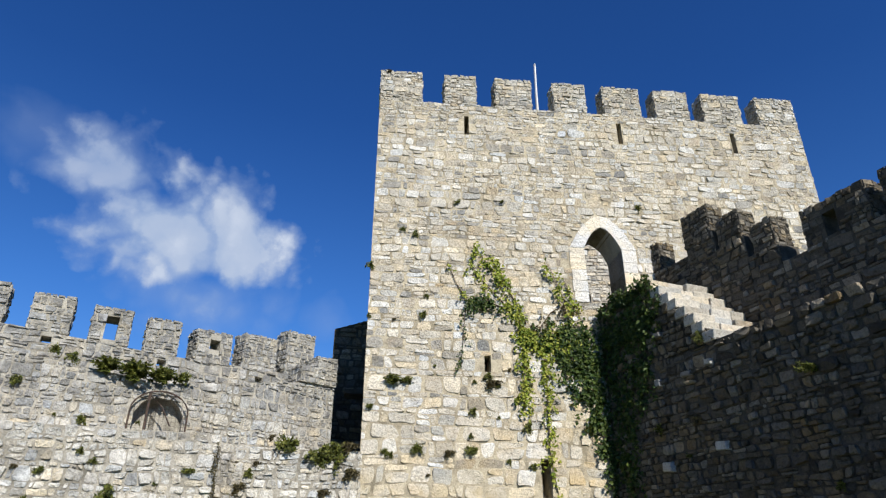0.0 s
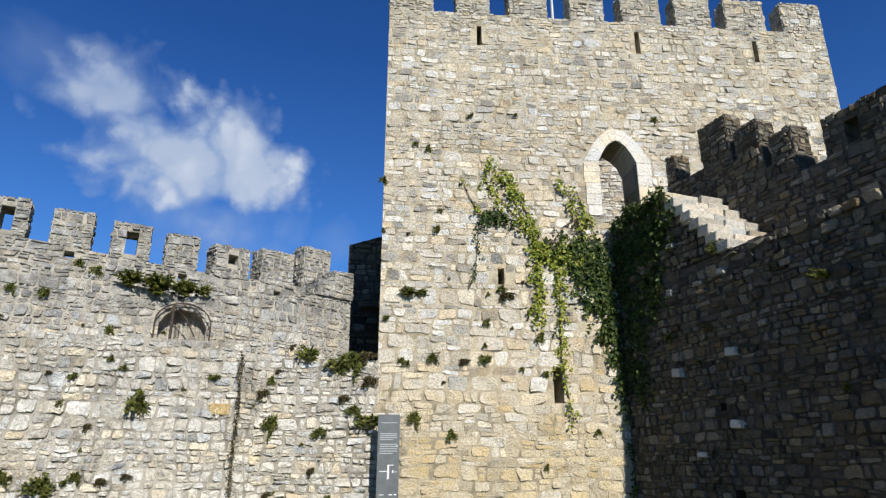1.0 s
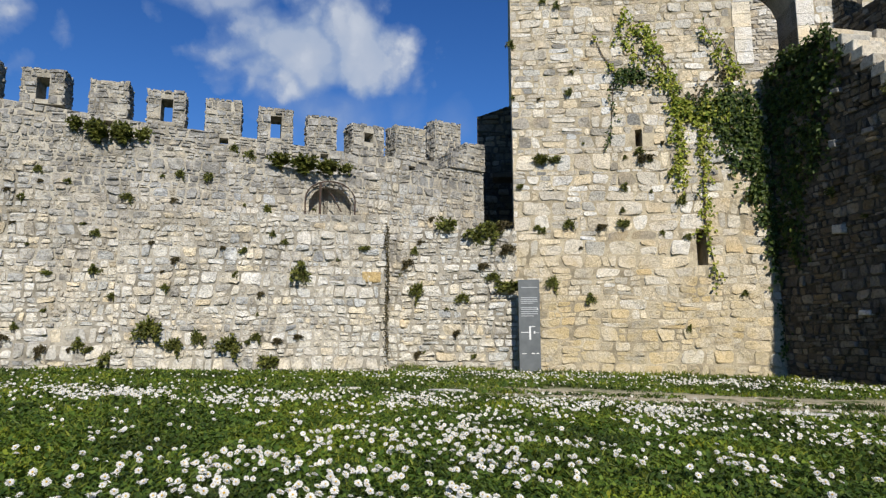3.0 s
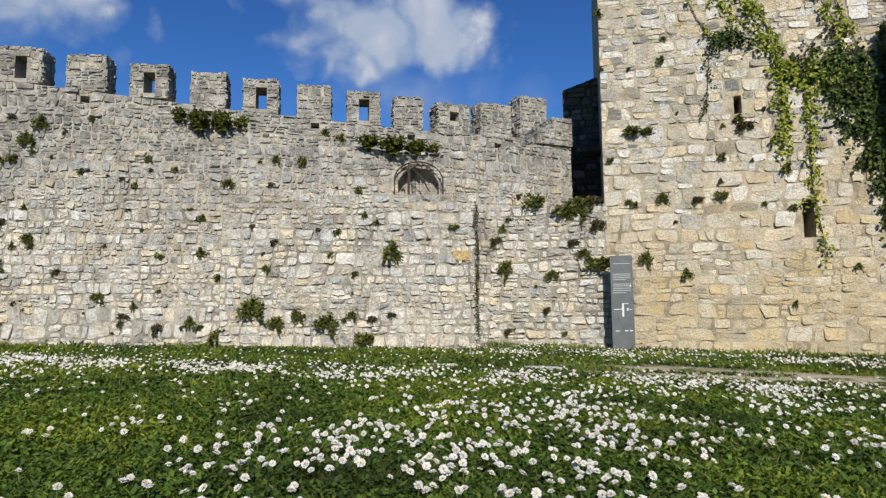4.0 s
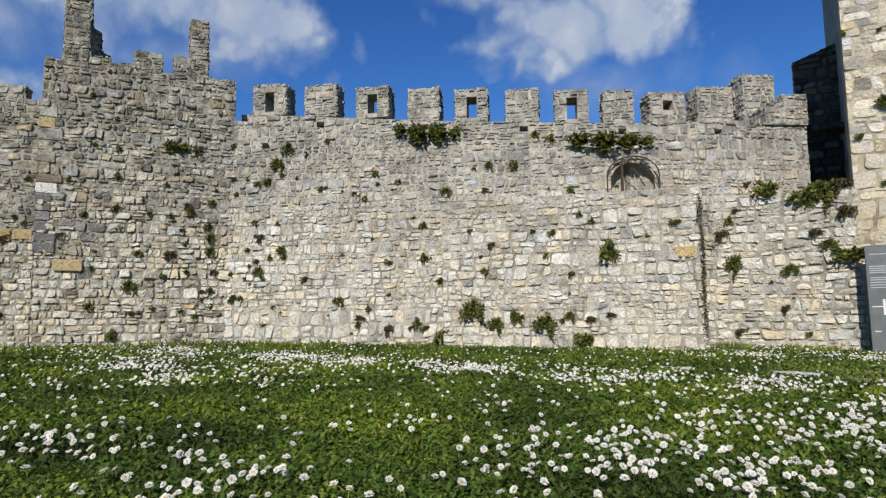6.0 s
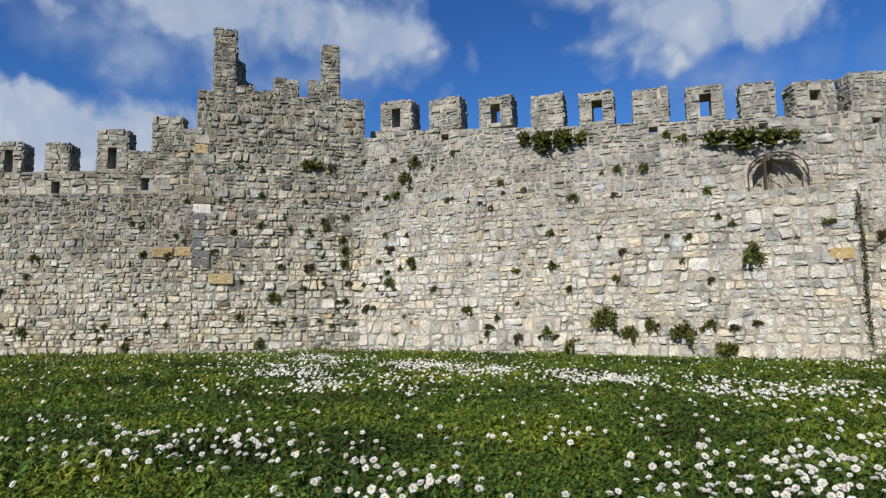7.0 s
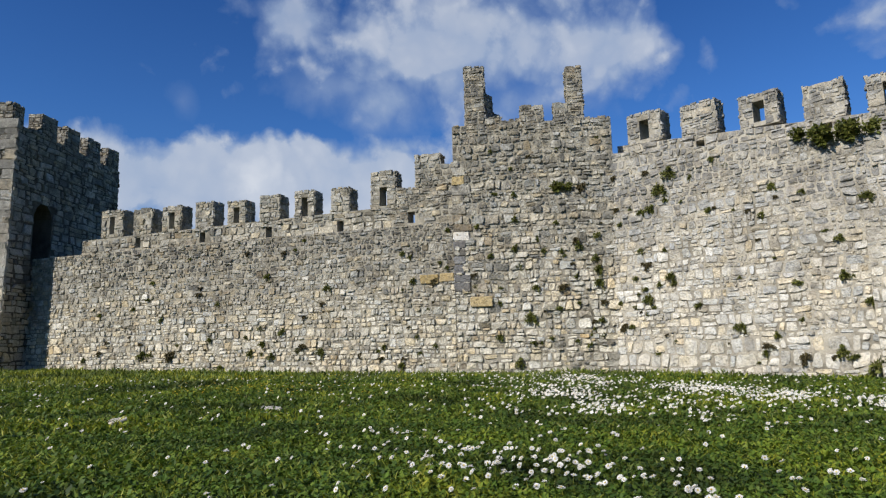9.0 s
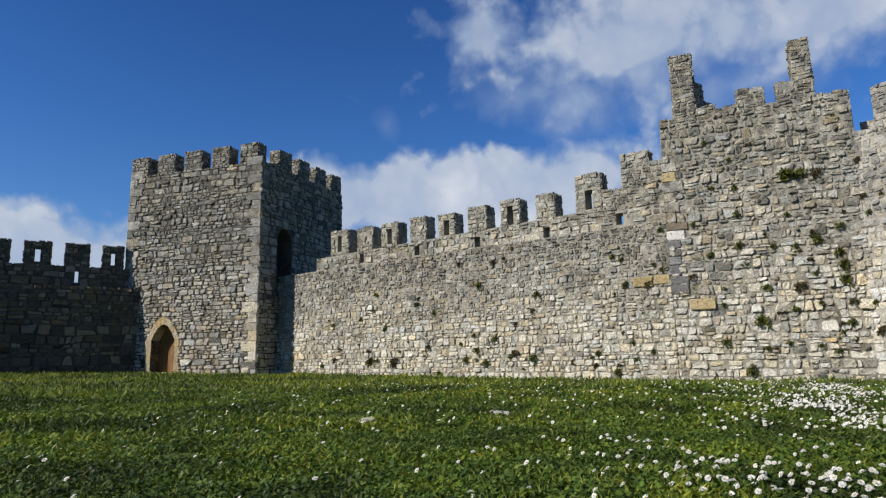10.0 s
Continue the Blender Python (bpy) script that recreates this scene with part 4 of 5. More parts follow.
# ---------------------------------------------------------------- information panel beside the keep
sm, st, sb = material("grey_sign_enamel")
sn = nod(st, "ShaderNodeTexNoise", {"Vector": world_pos(st)}, Scale=5.0, Detail=6.0)
finish(st, sb, ramp(st, sn.outputs[0], [(0.3, (0.095, 0.106, 0.112)), (0.7, (0.13, 0.142, 0.148))]), 0.45)
wh, wht, whb = material("white_print")
finish(wht, whb, (0.60, 0.61, 0.61), 0.5)
gr, grt, grb = material("pale_print")
finish(grt, grb, (0.34, 0.36, 0.37), 0.5)
sign = tagged(new("information_panel"), "tall grey information panel with white print standing on the grass", "sign")
SG = Face((-2.13, 17.70), (-1.55, 17.77), 0.0)


def plate(u0, u1, v0, v1, d0, d1, mat, parent, name, tilt=0.0, bevel=0.0):
    quad = [(u0, v0), (u1, v0 + tilt), (u1, v1 + tilt), (u0, v1)]
    bm = bmesh.new()
    vs = [bm.verts.new(SG.at(u, v, d)) for d in (d0, d1) for u, v in quad]
    for f in ((3, 2, 1, 0), (4, 5, 6, 7), (0, 1, 5, 4), (1, 2, 6, 5), (2, 3, 7, 6), (3, 0, 4, 7)):
        bm.faces.new([vs[i] for i in f])
    if bevel:
        bmesh.ops.bevel(bm, geom=bm.edges[:], offset=bevel, segments=2, affect="EDGES")
    return part(name, bm, mat, parent)


panel = plate(0, 0.58, -0.15, 2.44, -0.16, 0.0, sm, sign, "panel", bevel=0.006)
plate(0.08, 0.52, 2.215, 2.235, 0, 0.004, gr, panel, "title_bar")
for i, v in enumerate((1.93, 1.88, 1.83, 1.78, 1.66, 1.61, 1.55, 1.49, 1.43)):
    plate(0.06, 0.06 + 0.46 * (1 - 0.25 * (i in (3, 8))), v, v + 0.022, 0, 0.004, gr, panel, "text_bar")
for q in ((0.06, 0.27, 0.985, 1.005), (0.275, 0.325, 0.80, 1.16), (0.325, 0.44, 1.14, 1.16), (0.40, 0.44, 0.96, 1.03), (0.46, 0.54, 0.98, 0.99), (0.50, 0.53, 1.60, 1.65), (0.08, 0.2, 0.41, 0.43), (0.33, 0.42, 0.41, 0.44), (0.46, 0.53, 0.41, 0.44)):
    plate(*q, 0, 0.004, wh, panel, "plan_mark")

# ---------------------------------------------------------------- arched opening with a wire grille over the buttress
rm, rt, rb = material("rusty_iron")
rn = nod(rt, "ShaderNodeTexNoise", {"Vector": world_pos(rt)}, Scale=20.0, Detail=5.0)
finish(rt, rb, ramp(rt, rn.outputs[0], [(0.35, (0.03, 0.028, 0.026)), (0.72, (0.10, 0.06, 0.04))]), 0.8)
grille = tagged(new("wire_grille"), "rusty wire grille over an arched niche in the wall", "grille")
G = Face(WALL_A2.at(4.35, 4.0, 0.1), WALL_A2.at(5.75, 4.0, 0.1))
arc = [(0.02, 4.1)] + [(0.7 - 0.68 * math.cos(i * math.pi / 12), 4.62 + 0.52 * math.sin(i * math.pi / 12)) for i in range(13)] + [(1.38, 4.1)]
hoop = part("frame", tube([G.at(u, v) for u, v in arc], 0.022, 0.022, 6), rm, grille)
part("post", tube([G.at(0.42, 4.1), G.at(0.42, 5.06)], 0.035, 0.035, 6), rm, grille)
part("brace", tube([G.at(0.45, 5.0), G.at(0.75, 4.75), G.at(1.0, 4.3)], 0.02, 0.02, 6), rm, grille)
for i in range(1, 14):
    u = 0.02 + i * 0.1
    part("wire", tube([G.at(u, 4.1), G.at(u, 4.62 + 0.52 * math.sqrt(max(0, 1 - ((u - 0.7) / 0.68) ** 2)))], 0.003, 0.003, 3), rm, hoop)
for i in range(1, 10):
    v = 4.1 + i * 0.1
    hw = 0.68 * math.sqrt(max(0, 1 - (max(0, v - 4.62) / 0.52) ** 2))
    if hw > 0.05:
        part("wire", tube([G.at(0.7 - hw, v), G.at(0.7 + hw, v)], 0.003, 0.003, 3), rm, hoop)
slab(G, 0.25, 1.2, 3.95, 4.14, 0.3, M_PALE1, "niche_sill", north)


# ---------------------------------------------------------------- leaves
def leaf_material(name, dark, mid, light, patchy=0.0):
    m, nt, b = material(name)
    r = nod(nt, "ShaderNodeNewGeometry").outputs["Random Per Island"]
    c = ramp(nt, r, [(0.0, dark), (0.5, mid), (1.0, light)])
    n = nod(nt, "ShaderNodeTexNoise", {"Vector": world_pos(nt)}, Scale=3.0, Detail=3.0)
    c = mixc(nt, 0.6, c, ramp(nt, n.outputs[0], [(0.3, 0.6), (0.7, 1.2)]), "MULTIPLY")
    n2 = nod(nt, "ShaderNodeTexNoise", {"Vector": world_pos(nt)}, Scale=0.45, Detail=5.0, Roughness=0.65)
    c = mixc(nt, patchy, c, ramp(nt, n2.outputs[0], [(0.38, (0.40, 0.42, 0.40)), (0.5, (0.95, 0.98, 0.95)), (0.61, (1.5, 1.30, 0.85))]), "MULTIPLY")
    finish(nt, b, c, 0.6)
    b.inputs["Specular IOR Level"].default_value = 0.35
    tr = nod(nt, "ShaderNodeBsdfTranslucent", {"Color": c})
    mx = nod(nt, "ShaderNodeMixShader", {1: b.outputs[0], 2: tr.outputs[0]}, Fac=0.3)
    nt.links.new(mx.outputs[0], nt.nodes["Material Output"].inputs["Surface"])
    return m


M_LEAF = leaf_material("wall_weed_leaf", (0.036, 0.046, 0.010), (0.105, 0.122, 0.020), (0.23, 0.235, 0.05))
M_DRY = leaf_material("dry_weed_leaf", (0.045, 0.036, 0.018), (0.085, 0.072, 0.030), (0.16, 0.13, 0.055))
M_IVY = leaf_material("ivy_leaf", (0.018, 0.038, 0.008), (0.045, 0.082, 0.014), (0.12, 0.155, 0.03))
M_IVY_Y = leaf_material("young_ivy_leaf", (0.10, 0.16, 0.014), (0.27, 0.31, 0.036), (0.44, 0.43, 0.085))
M_BARK = stone_material("woody_stem", ((0.10, 0.075, 0.05), (0.16, 0.12, 0.08), (0.22, 0.17, 0.12)), True)


def leaves(name, spots, mat, parent=None, rng=None):
    """Pointed leaves, folded along the rib. spots: (place, way, up, length, width)."""
    verts, faces = [], []
    for p, way, up, ln, wd in spots:
        s = way.cross(up).normalized() * wd
        k = len(verts)
        lift = up.normalized() * wd * 0.5
        verts += [p, p + way * ln * 0.45 + s + lift, p + way * ln, p + way * ln * 0.45 - s + lift]
        faces += [(k, k + 1, k + 2), (k, k + 2, k + 3)]
    return mesh_object(name, verts, faces, [mat], parent)


def rand_dir(rng):
    while True:
        v = Vector((rng.uniform(-1, 1), rng.uniform(-1, 1), rng.uniform(-1, 1)))
        if 0.1 < v.length < 1:
            return v.normalized()


def tuft(seed, mat, spread, droop, count):
    """A weed that grows out of a joint: x along the wall, -y outward, 1 m across before scaling."""
    rng = random.Random(seed)
    spots, stems = [], []
    for i in range(14):
        d = Vector((rng.uniform(-1, 1) * spread, -rng.uniform(0.15, 0.7), rng.uniform(-droop, 1.0))).normalized()
        tip = d * rng.uniform(0.25, 0.6)
        stems.append(tip)
        for j in range(count // 14):
            t = rng.uniform(0.25, 1.0)
            p = tip * t + rand_dir(rng) * 0.07 - Vector((0, 0, 0.12 * t * t))
            p.y = min(p.y, -0.01)
            way = (d * 0.6 + rand_dir(rng)).normalized()
            spots.append((p, way, rand_dir(rng), rng.uniform(0.10, 0.20), rng.uniform(0.028, 0.055)))
    ob = new("wall_plant")
    bm = bmesh.new()
    for tip in stems:
        b2 = tube([(0, 0.02, 0), tip * 0.5 + Vector((0, 0, 0.02)), tip - Vector((0, 0, 0.12))], 0.012, 0.004, 4)
        tmp = bpy.data.meshes.new("t")
        b2.to_mesh(tmp)
        b2.free()
        bm.from_mesh(tmp)
        bpy.data.meshes.remove(tmp)
    leaves("foliage", spots, mat, part("stalk", bm, M_BARK, ob))
    return ob


TUFTS = [tuft(1, M_LEAF, 1.0, 0.5, 420), tuft(2, M_LEAF, 0.6, 1.0, 380), tuft(3, M_DRY, 1.0, 0.4, 340), tuft(4, M_LEAF, 1.6, 0.2, 560), tuft(5, M_LEAF, 0.8, 0.2, 400)]
LABELS = ["bushy green weed rooted in a wall joint", "trailing green weed hanging from a wall joint", "dry brownish weed rooted in a wall joint", "wide green weed spread over the stones", "small upright green weed in a wall joint"]
for ob, lab in zip(TUFTS, LABELS):
    tagged(ob, lab, "plant", "weeds in the wall")
used = set()
prng = random.Random(77)


def plants(face, spots):
    for u, v, size in spots:
        i = 3 if size >= 0.5 and v > 5.2 else prng.choice((0, 0, 1, 1, 2, 2, 4))
        ang = math.degrees(math.atan2(face.along.y, face.along.x))
        k = size * (1.45 if i == 3 else 1.1) * prng.uniform(0.8, 1.25)
        m = pose(*face.at(u, v, 0.02), 0, prng.uniform(-25, 25) * (i != 3), ang) @ Matrix.Diagonal((k * prng.uniform(0.75, 1.2), k * 0.9, k * prng.uniform(0.75, 1.25) * (0.75 if i == 3 else 1.0), 1))
        src = TUFTS[i]
        ob = src if i not in used else copy_thing(src, Matrix())
        used.add(i)
        ob.matrix_basis = m


plants(KEEP, [(1.7, 8.0, 0.35), (1.0, 6.0, 0.5), (3.8, 6.0, 0.45), (3.2, 5.2, 0.3), (1.6, 4.1, 0.4), (3.1, 4.5, 0.25), (2.5, 4.0, 0.3), (3.1, 4.0, 0.3), (0.7, 4.0, 0.2), (1.1, 2.4, 0.4), (2.1, 2.0, 0.25), (0.2, 5.2, 0.25), (4.8, 4.8, 0.3), (4.2, 3.8, 0.2), (4.9, 3.7, 0.25), (6.6, 4.7, 0.3), (1.9, 3.4, 0.15)])
plants(KEEP, [(2.8, 12.1, 0.25), (4.3, 12.2, 0.2), (1.4, 10.9, 0.3), (1.0, 11.0, 0.25), (9.1, 12.3, 0.35), (0.0, 9.7, 0.25), (0.3, 17.55, 0.25), (3.65, 6.25, 0.3), (0.02, 8.0, 0.25), (1.8, 8.7, 0.18), (0.8, 7.9, 0.15)])
plants(LOW, [(2.2, 4.0, 0.65), (3.1, 3.9, 0.5), (3.6, 3.9, 0.5), (3.4, 4.1, 0.4), (4.0, 3.4, 0.5), (3.3, 2.9, 0.3), (3.6, 2.6, 0.5), (4.0, 2.2, 0.75), (1.4, 2.2, 0.45), (2.7, 2.0, 0.45), (1.1, 3.0, 0.35), (1.3, 3.4, 0.3), (0.8, 2.7, 0.3), (2.5, 1.0, 0.3), (0.8, 3.5, 0.3), (3.9, 4.1, 0.4), (1.8, 4.3, 0.25), (1.4, 0.4, 0.25), (3.0, 0.3, 0.2)])
plants(WALL_A1, [(1.9, 6.0, 0.35), (1.6, 5.5, 0.4), (0.2, 5.1, 0.25), (1.0, 4.9, 0.25), (0.3, 4.6, 0.2), (1.1, 3.3, 0.25), (1.8, 2.9, 0.35), (1.1, 2.3, 0.3), (1.3, 5.0, 0.25), (2.5, 2.0, 0.22), (4.3, 4.3, 0.2), (3.6, 1.4, 0.25), (6.0, 2.6, 0.3), (6.0, 3.5, 0.22), (6.5, 1.9, 0.35), (5.0, 0.6, 0.4), (5.8, 0.8, 0.3), (6.6, 0.5, 0.6), (4.2, 0.9, 0.3), (4.4, 1.2, 0.2), (6.3, 0.2, 0.35), (3.1, 4.7, 0.15), (0.7, 2.9, 0.2), (2.2, 5.0, 0.15), (5.5, 6.2, 0.5), (6.1, 6.0, 0.75)])
plants(BUT, [(0.8, 3.2, 0.2), (0.9, 1.1, 0.6), (4.4, 2.6, 0.5), (2.0, 0.9, 0.32), (2.8, 0.7, 0.5), (1.5, 0.7, 0.35), (3.9, 0.8, 0.3), (3.7, 0.2, 0.45), (3.4, 0.9, 0.25), (3.0, 3.0, 0.25), (3.7, 3.5, 0.25), (6.0, 3.1, 0.28), (3.2, 0.8, 0.2), (4.4, 0.9, 0.2), (2.5, 3.1, 0.2), (4.0, 3.3, 0.2), (1.2, 2.1, 0.2)])
plants(WALL_A2, [(0.0, 4.4, 0.3), (0.0, 6.0, 0.6), (2.5, 5.9, 0.4), (2.9, 5.8, 0.35), (3.9, 5.6, 0.65), (4.6, 5.5, 0.9), (5.2, 5.5, 0.65), (1.9, 5.0, 0.3), (1.2, 5.1, 0.25), (3.4, 4.3, 0.3)])
plants(TUR, [(2.3, 1.9, 0.42), (1.9, 0.6, 0.3), (3.4, 5.9, 0.5), (4.0, 5.9, 0.4), (1.9, 5.8, 0.2), (1.9, 5.0, 0.22), (1.9, 4.1, 0.22), (2.0, 3.5, 0.2), (4.4, 4.3, 0.3), (3.8, 4.1, 0.35), (4.3, 3.7, 0.3), (4.4, 3.3, 0.3), (4.4, 2.9, 0.3), (4.5, 2.3, 0.3), (4.4, 1.8, 0.3), (2.6, 4.3, 0.2), (3.3, 2.8, 0.3), (2.5, 2.8, 0.2), (1.1, 3.8, 0.2), (1.4, 2.8, 0.15)])
plants(WEST, [(6.7, 1.0, 0.4), (5.5, 1.1, 0.3), (8.3, 1.5, 0.3), (10.4, 1.3, 0.3), (7.8, 3.1, 0.3), (14.8, 1.1, 0.2), (3.9, 1.5, 0.25), (15.8, 3.2, 0.3), (16.7, 3.7, 0.2), (12.8, 3.1, 0.25)])
plants(STAIR, [(3.5, 4.4, 0.4), (6.8, 4.8, 0.5), (4.0, 6.4, 0.4), (3.0, 3.6, 0.25), (2.1, 4.4, 0.3), (6.9, 2.6, 0.3)])
srng = random.Random(9)
for f, n, u0, u1, v0, v1 in ((TUR, 40, 0.2, 4.6, 1.0, 7.5), (WALL_A1, 34, 0.1, 6.4, 0.4, 6.4), (WALL_A1, 16, 0.1, 1.9, 1.0, 5.5), (BUT, 8, 0.3, 6.0, 0.3, 3.8), (WALL_A2, 5, 0.3, 5.0, 4.3, 5.3), (WEST, 46, 3, 17, 0.8, 5.0), (WEST, 14, 2, 17, 0.5, 1.2), (LOW, 6, 0.2, 3.5, 0.4, 3.8), (KEEP, 14, 0.3, 6.5, 0.5, 9.0)):
    plants(f, [(srng.uniform(u0, u1), srng.uniform(v0, v1), srng.uniform(0.10, 0.26)) for _ in range(n)])


# ---------------------------------------------------------------- ivy on the keep and the stair wall
ivy = tagged(new("ivy"), "yellow-green ivy climbing the keep below its door", "ivy")
irng = random.Random(21)


def strand(face, path, name, width, count, mat, size=0.11, stem=True, parent=None, deep=0.07):
    """Leaves in small sprays along a path over a face, with gaps between the sprays."""
    pts = [face.at(u, v, 0.05) for u, v in path]
    spots, done = [], 0
    while done < count:
        t = irng.uniform(0, len(path) - 1)
        i = min(int(t), len(path) - 2)
        f = t - i
        cu = path[i][0] * (1 - f) + path[i + 1][0] * f + irng.gauss(0, width)
        cv = path[i][1] * (1 - f) + path[i + 1][1] * f + irng.gauss(0, width)
        cd = abs(irng.gauss(0.0, deep)) + 0.03
        lean = irng.uniform(-0.16, 0.16)
        for k in range(irng.randint(4, 9)):
            # each spray hangs as a short row of leaves
            loose = min(0.03, width)
            u, v = cu + lean * k * 8 * loose + irng.gauss(0, loose), cv - k * 0.045 + irng.gauss(0, loose)
            p = face.at(u, v, cd + abs(irng.gauss(0, 0.03)))
            way = (Vector((0, 0, -0.7)) + rand_dir(irng)).normalized()
            up = (face.out + rand_dir(irng) * 0.6).normalized()
            spots.append((p, way, up, size * irng.uniform(0.7, 1.3), size * irng.uniform(0.3, 0.5)))
            done += 1
    if stem:
        parent = part("stem", tube(pts, 0.022, 0.008, 5), M_BARK, ivy)
    leaves(name, spots, mat, parent)


strand(KEEP, [(5.3, 7.4), (4.87, 7.6), (4.5, 8.24), (3.9, 9.6), (3.28, 10.6)], "foliage", 0.07, 460, M_IVY_Y, 0.11)
strand(KEEP, [(4.9, 7.9), (4.4, 9.0), (4.1, 9.75), (3.9, 10.2)], "foliage", 0.05, 230, M_IVY_Y, 0.10)
strand(KEEP, [(4.6, 8.1), (3.9, 8.9), (3.4, 9.5), (3.1, 10.0)], "foliage", 0.05, 170, M_IVY_Y, 0.10)
strand(KEEP, [(4.5, 8.3), (3.84, 8.53), (3.2, 8.65), (2.99, 8.3), (2.85, 6.5)], "foliage", 0.05, 220, M_IVY, 0.09)
strand(KEEP, [(3.8, 8.6), (3.3, 8.75)], "foliage", 0.10, 150, M_IVY, 0.11)
strand(KEEP, [(3.0, 8.7), (2.7, 9.2), (2.44, 9.9)], "foliage", 0.04, 45, M_IVY_Y, 0.10)
strand(KEEP, [(5.4, 7.2), (5.43, 6.0), (5.38, 4.1), (5.63, 2.3)], "foliage", 0.07, 420, M_IVY_Y, 0.10)
strand(KEEP, [(4.75, 7.7), (4.8, 6.4), (4.68, 5.2)], "foliage", 0.10, 380, M_IVY_Y, 0.11)
strand(KEEP, [(6.35, 8.3), (6.0, 9.2), (5.72, 10.0)], "foliage", 0.10, 120, M_IVY_Y)
strand(KEEP, [(6.5, 8.5), (6.3, 9.2), (6.2, 9.5)], "foliage", 0.07, 60, M_IVY_Y)
strand(KEEP, [(5.2, 7.6), (5.7, 8.3), (6.2, 8.6)], "foliage", 0.16, 120, M_DRY, 0.09)
strand(KEEP, [(4.9, 7.6), (5.6, 7.2), (6.2, 7.6)], "foliage", 0.24, 420, M_IVY_Y, 0.12)
strand(KEEP, [(5.5, 7.6), (6.1, 7.1), (6.5, 6.4), (6.9, 5.6), (7.1, 5.0)], "foliage", 0.30, 1250, M_IVY, 0.13)
strand(KEEP, [(6.2, 7.9), (6.7, 7.3), (7.1, 6.4)], "foliage", 0.24, 650, M_IVY, 0.13)
strand(STAIR, [(0.05, 8.45), (1.2, 8.5), (2.5, 8.5)], "foliage", 0.14, 620, M_IVY, 0.13)
strand(STAIR, [(0.2, 7.6), (1.4, 7.5), (2.3, 7.6)], "foliage", 0.27, 1250, M_IVY, 0.13, deep=0.03)
strand(STAIR, [(0.3, 7.2), (0.6, 6.0), (0.7, 4.6), (0.5, 3.2)], "foliage", 0.27, 1350, M_IVY, 0.12, deep=0.03)
strand(STAIR, [(1.6, 7.4), (1.7, 6.5), (1.5, 5.5)], "foliage", 0.30, 700, M_IVY, 0.12, deep=0.03)
strand(KEEP, [(6.9, 5.2), (7.1, 4.0), (7.2, 2.8)], "foliage", 0.14, 260, M_IVY)
strand(KEEP, [(7.15, 5.2), (7.25, 3.0), (7.32, 0.4)], "foliage", 0.09, 380, M_IVY, 0.10)
# thin dark strip of moss leaves that also paints the shade of the joint
moss = tagged(new("moss_seam"), "dark moss strip standing in for the shaded gap of the upright buttress joint", "moss")
strand(BUT, [(6.58, 0.1), (6.57, 1.4), (6.59, 2.6), (6.57, 3.8)], "moss", 0.010, 800, M_DRY, 0.04, stem=False, parent=moss)


# ---------------------------------------------------------------- meadow
def sand(x, y):
    """How bare the trodden strip is, 0 to 1."""
    mid = 11.7 - 0.10 * x
    return max(0.0, min(1.0, 1.35 - abs(y - mid) / (1.3 + 0.14 * max(0.0, x)))) * max(0.0, min(1.0, (x + 4.0) / 3.0)) * (1.0 if noise.noise((x * 0.7, y * 1.6, 4.0)) > -0.18 else 0.15)


def daisy_density(x, y):
    n = noise.noise((x * 0.9, y * 0.9, 3.1)) + 0.5 * noise.noise((x * 2.3, y * 2.3, 8.0))
    n = max(0.0, 0.35 + 1.3 * n)
    band_y = 8.4 + 0.10 * (x + 6.0) if x < -6 else 8.4 + 0.16 * (x + 6.0)
    d = 0.6 if y > 1 else 0.15
    d += 30 * math.exp(-((y - band_y) / 0.85) ** 2) * (1 if -16 < x < 1.5 else 0.2)
    d += 25 * math.exp(-((x + 1.6) / 2.0) ** 2 - ((y - 4.4) / 2.0) ** 2)
    d += 9 * math.exp(-((x - 1.5) / 2.6) ** 2 - ((y - 6.8) / 2.0) ** 2)
    d += 30 * math.exp(-((x + 7.1) / 0.9) ** 2 - ((y - 0.7) / 0.5) ** 2)
    d += 10 * math.exp(-((x + 5.0) / 1.6) ** 2 - ((y - 1.7) / 0.9) ** 2)
    d += 14 * math.exp(-((x + 9.4) / 1.5) ** 2 - ((y - 4.4) / 1.1) ** 2)
    d += 20 * math.exp(-((x + 12.5) / 2.4) ** 2 - ((y - 5.4) / 0.8) ** 2)
    d += 16 * math.exp(-((y - 15.2) / 1.4) ** 2) * (1 if x > -5 else 0.3)
    return (d * n + 0.35) * (1 - 0.9 * sand(x, y))


SITE = (-0.8, -0.6)


def in_court(x, y):
    """Inside the walls, as far as the walk looks."""
    for f in (KEEP, WALL_A1, BUT, LOW, TUR, WEST, FT, STAIR):
        if (Vector((x, y, 0)) - f.a).dot(f.out) < 0.05 and -1 < (Vector((x, y, 0)) - f.a).dot(f.along) < f.length + 1:
            return False
    return True


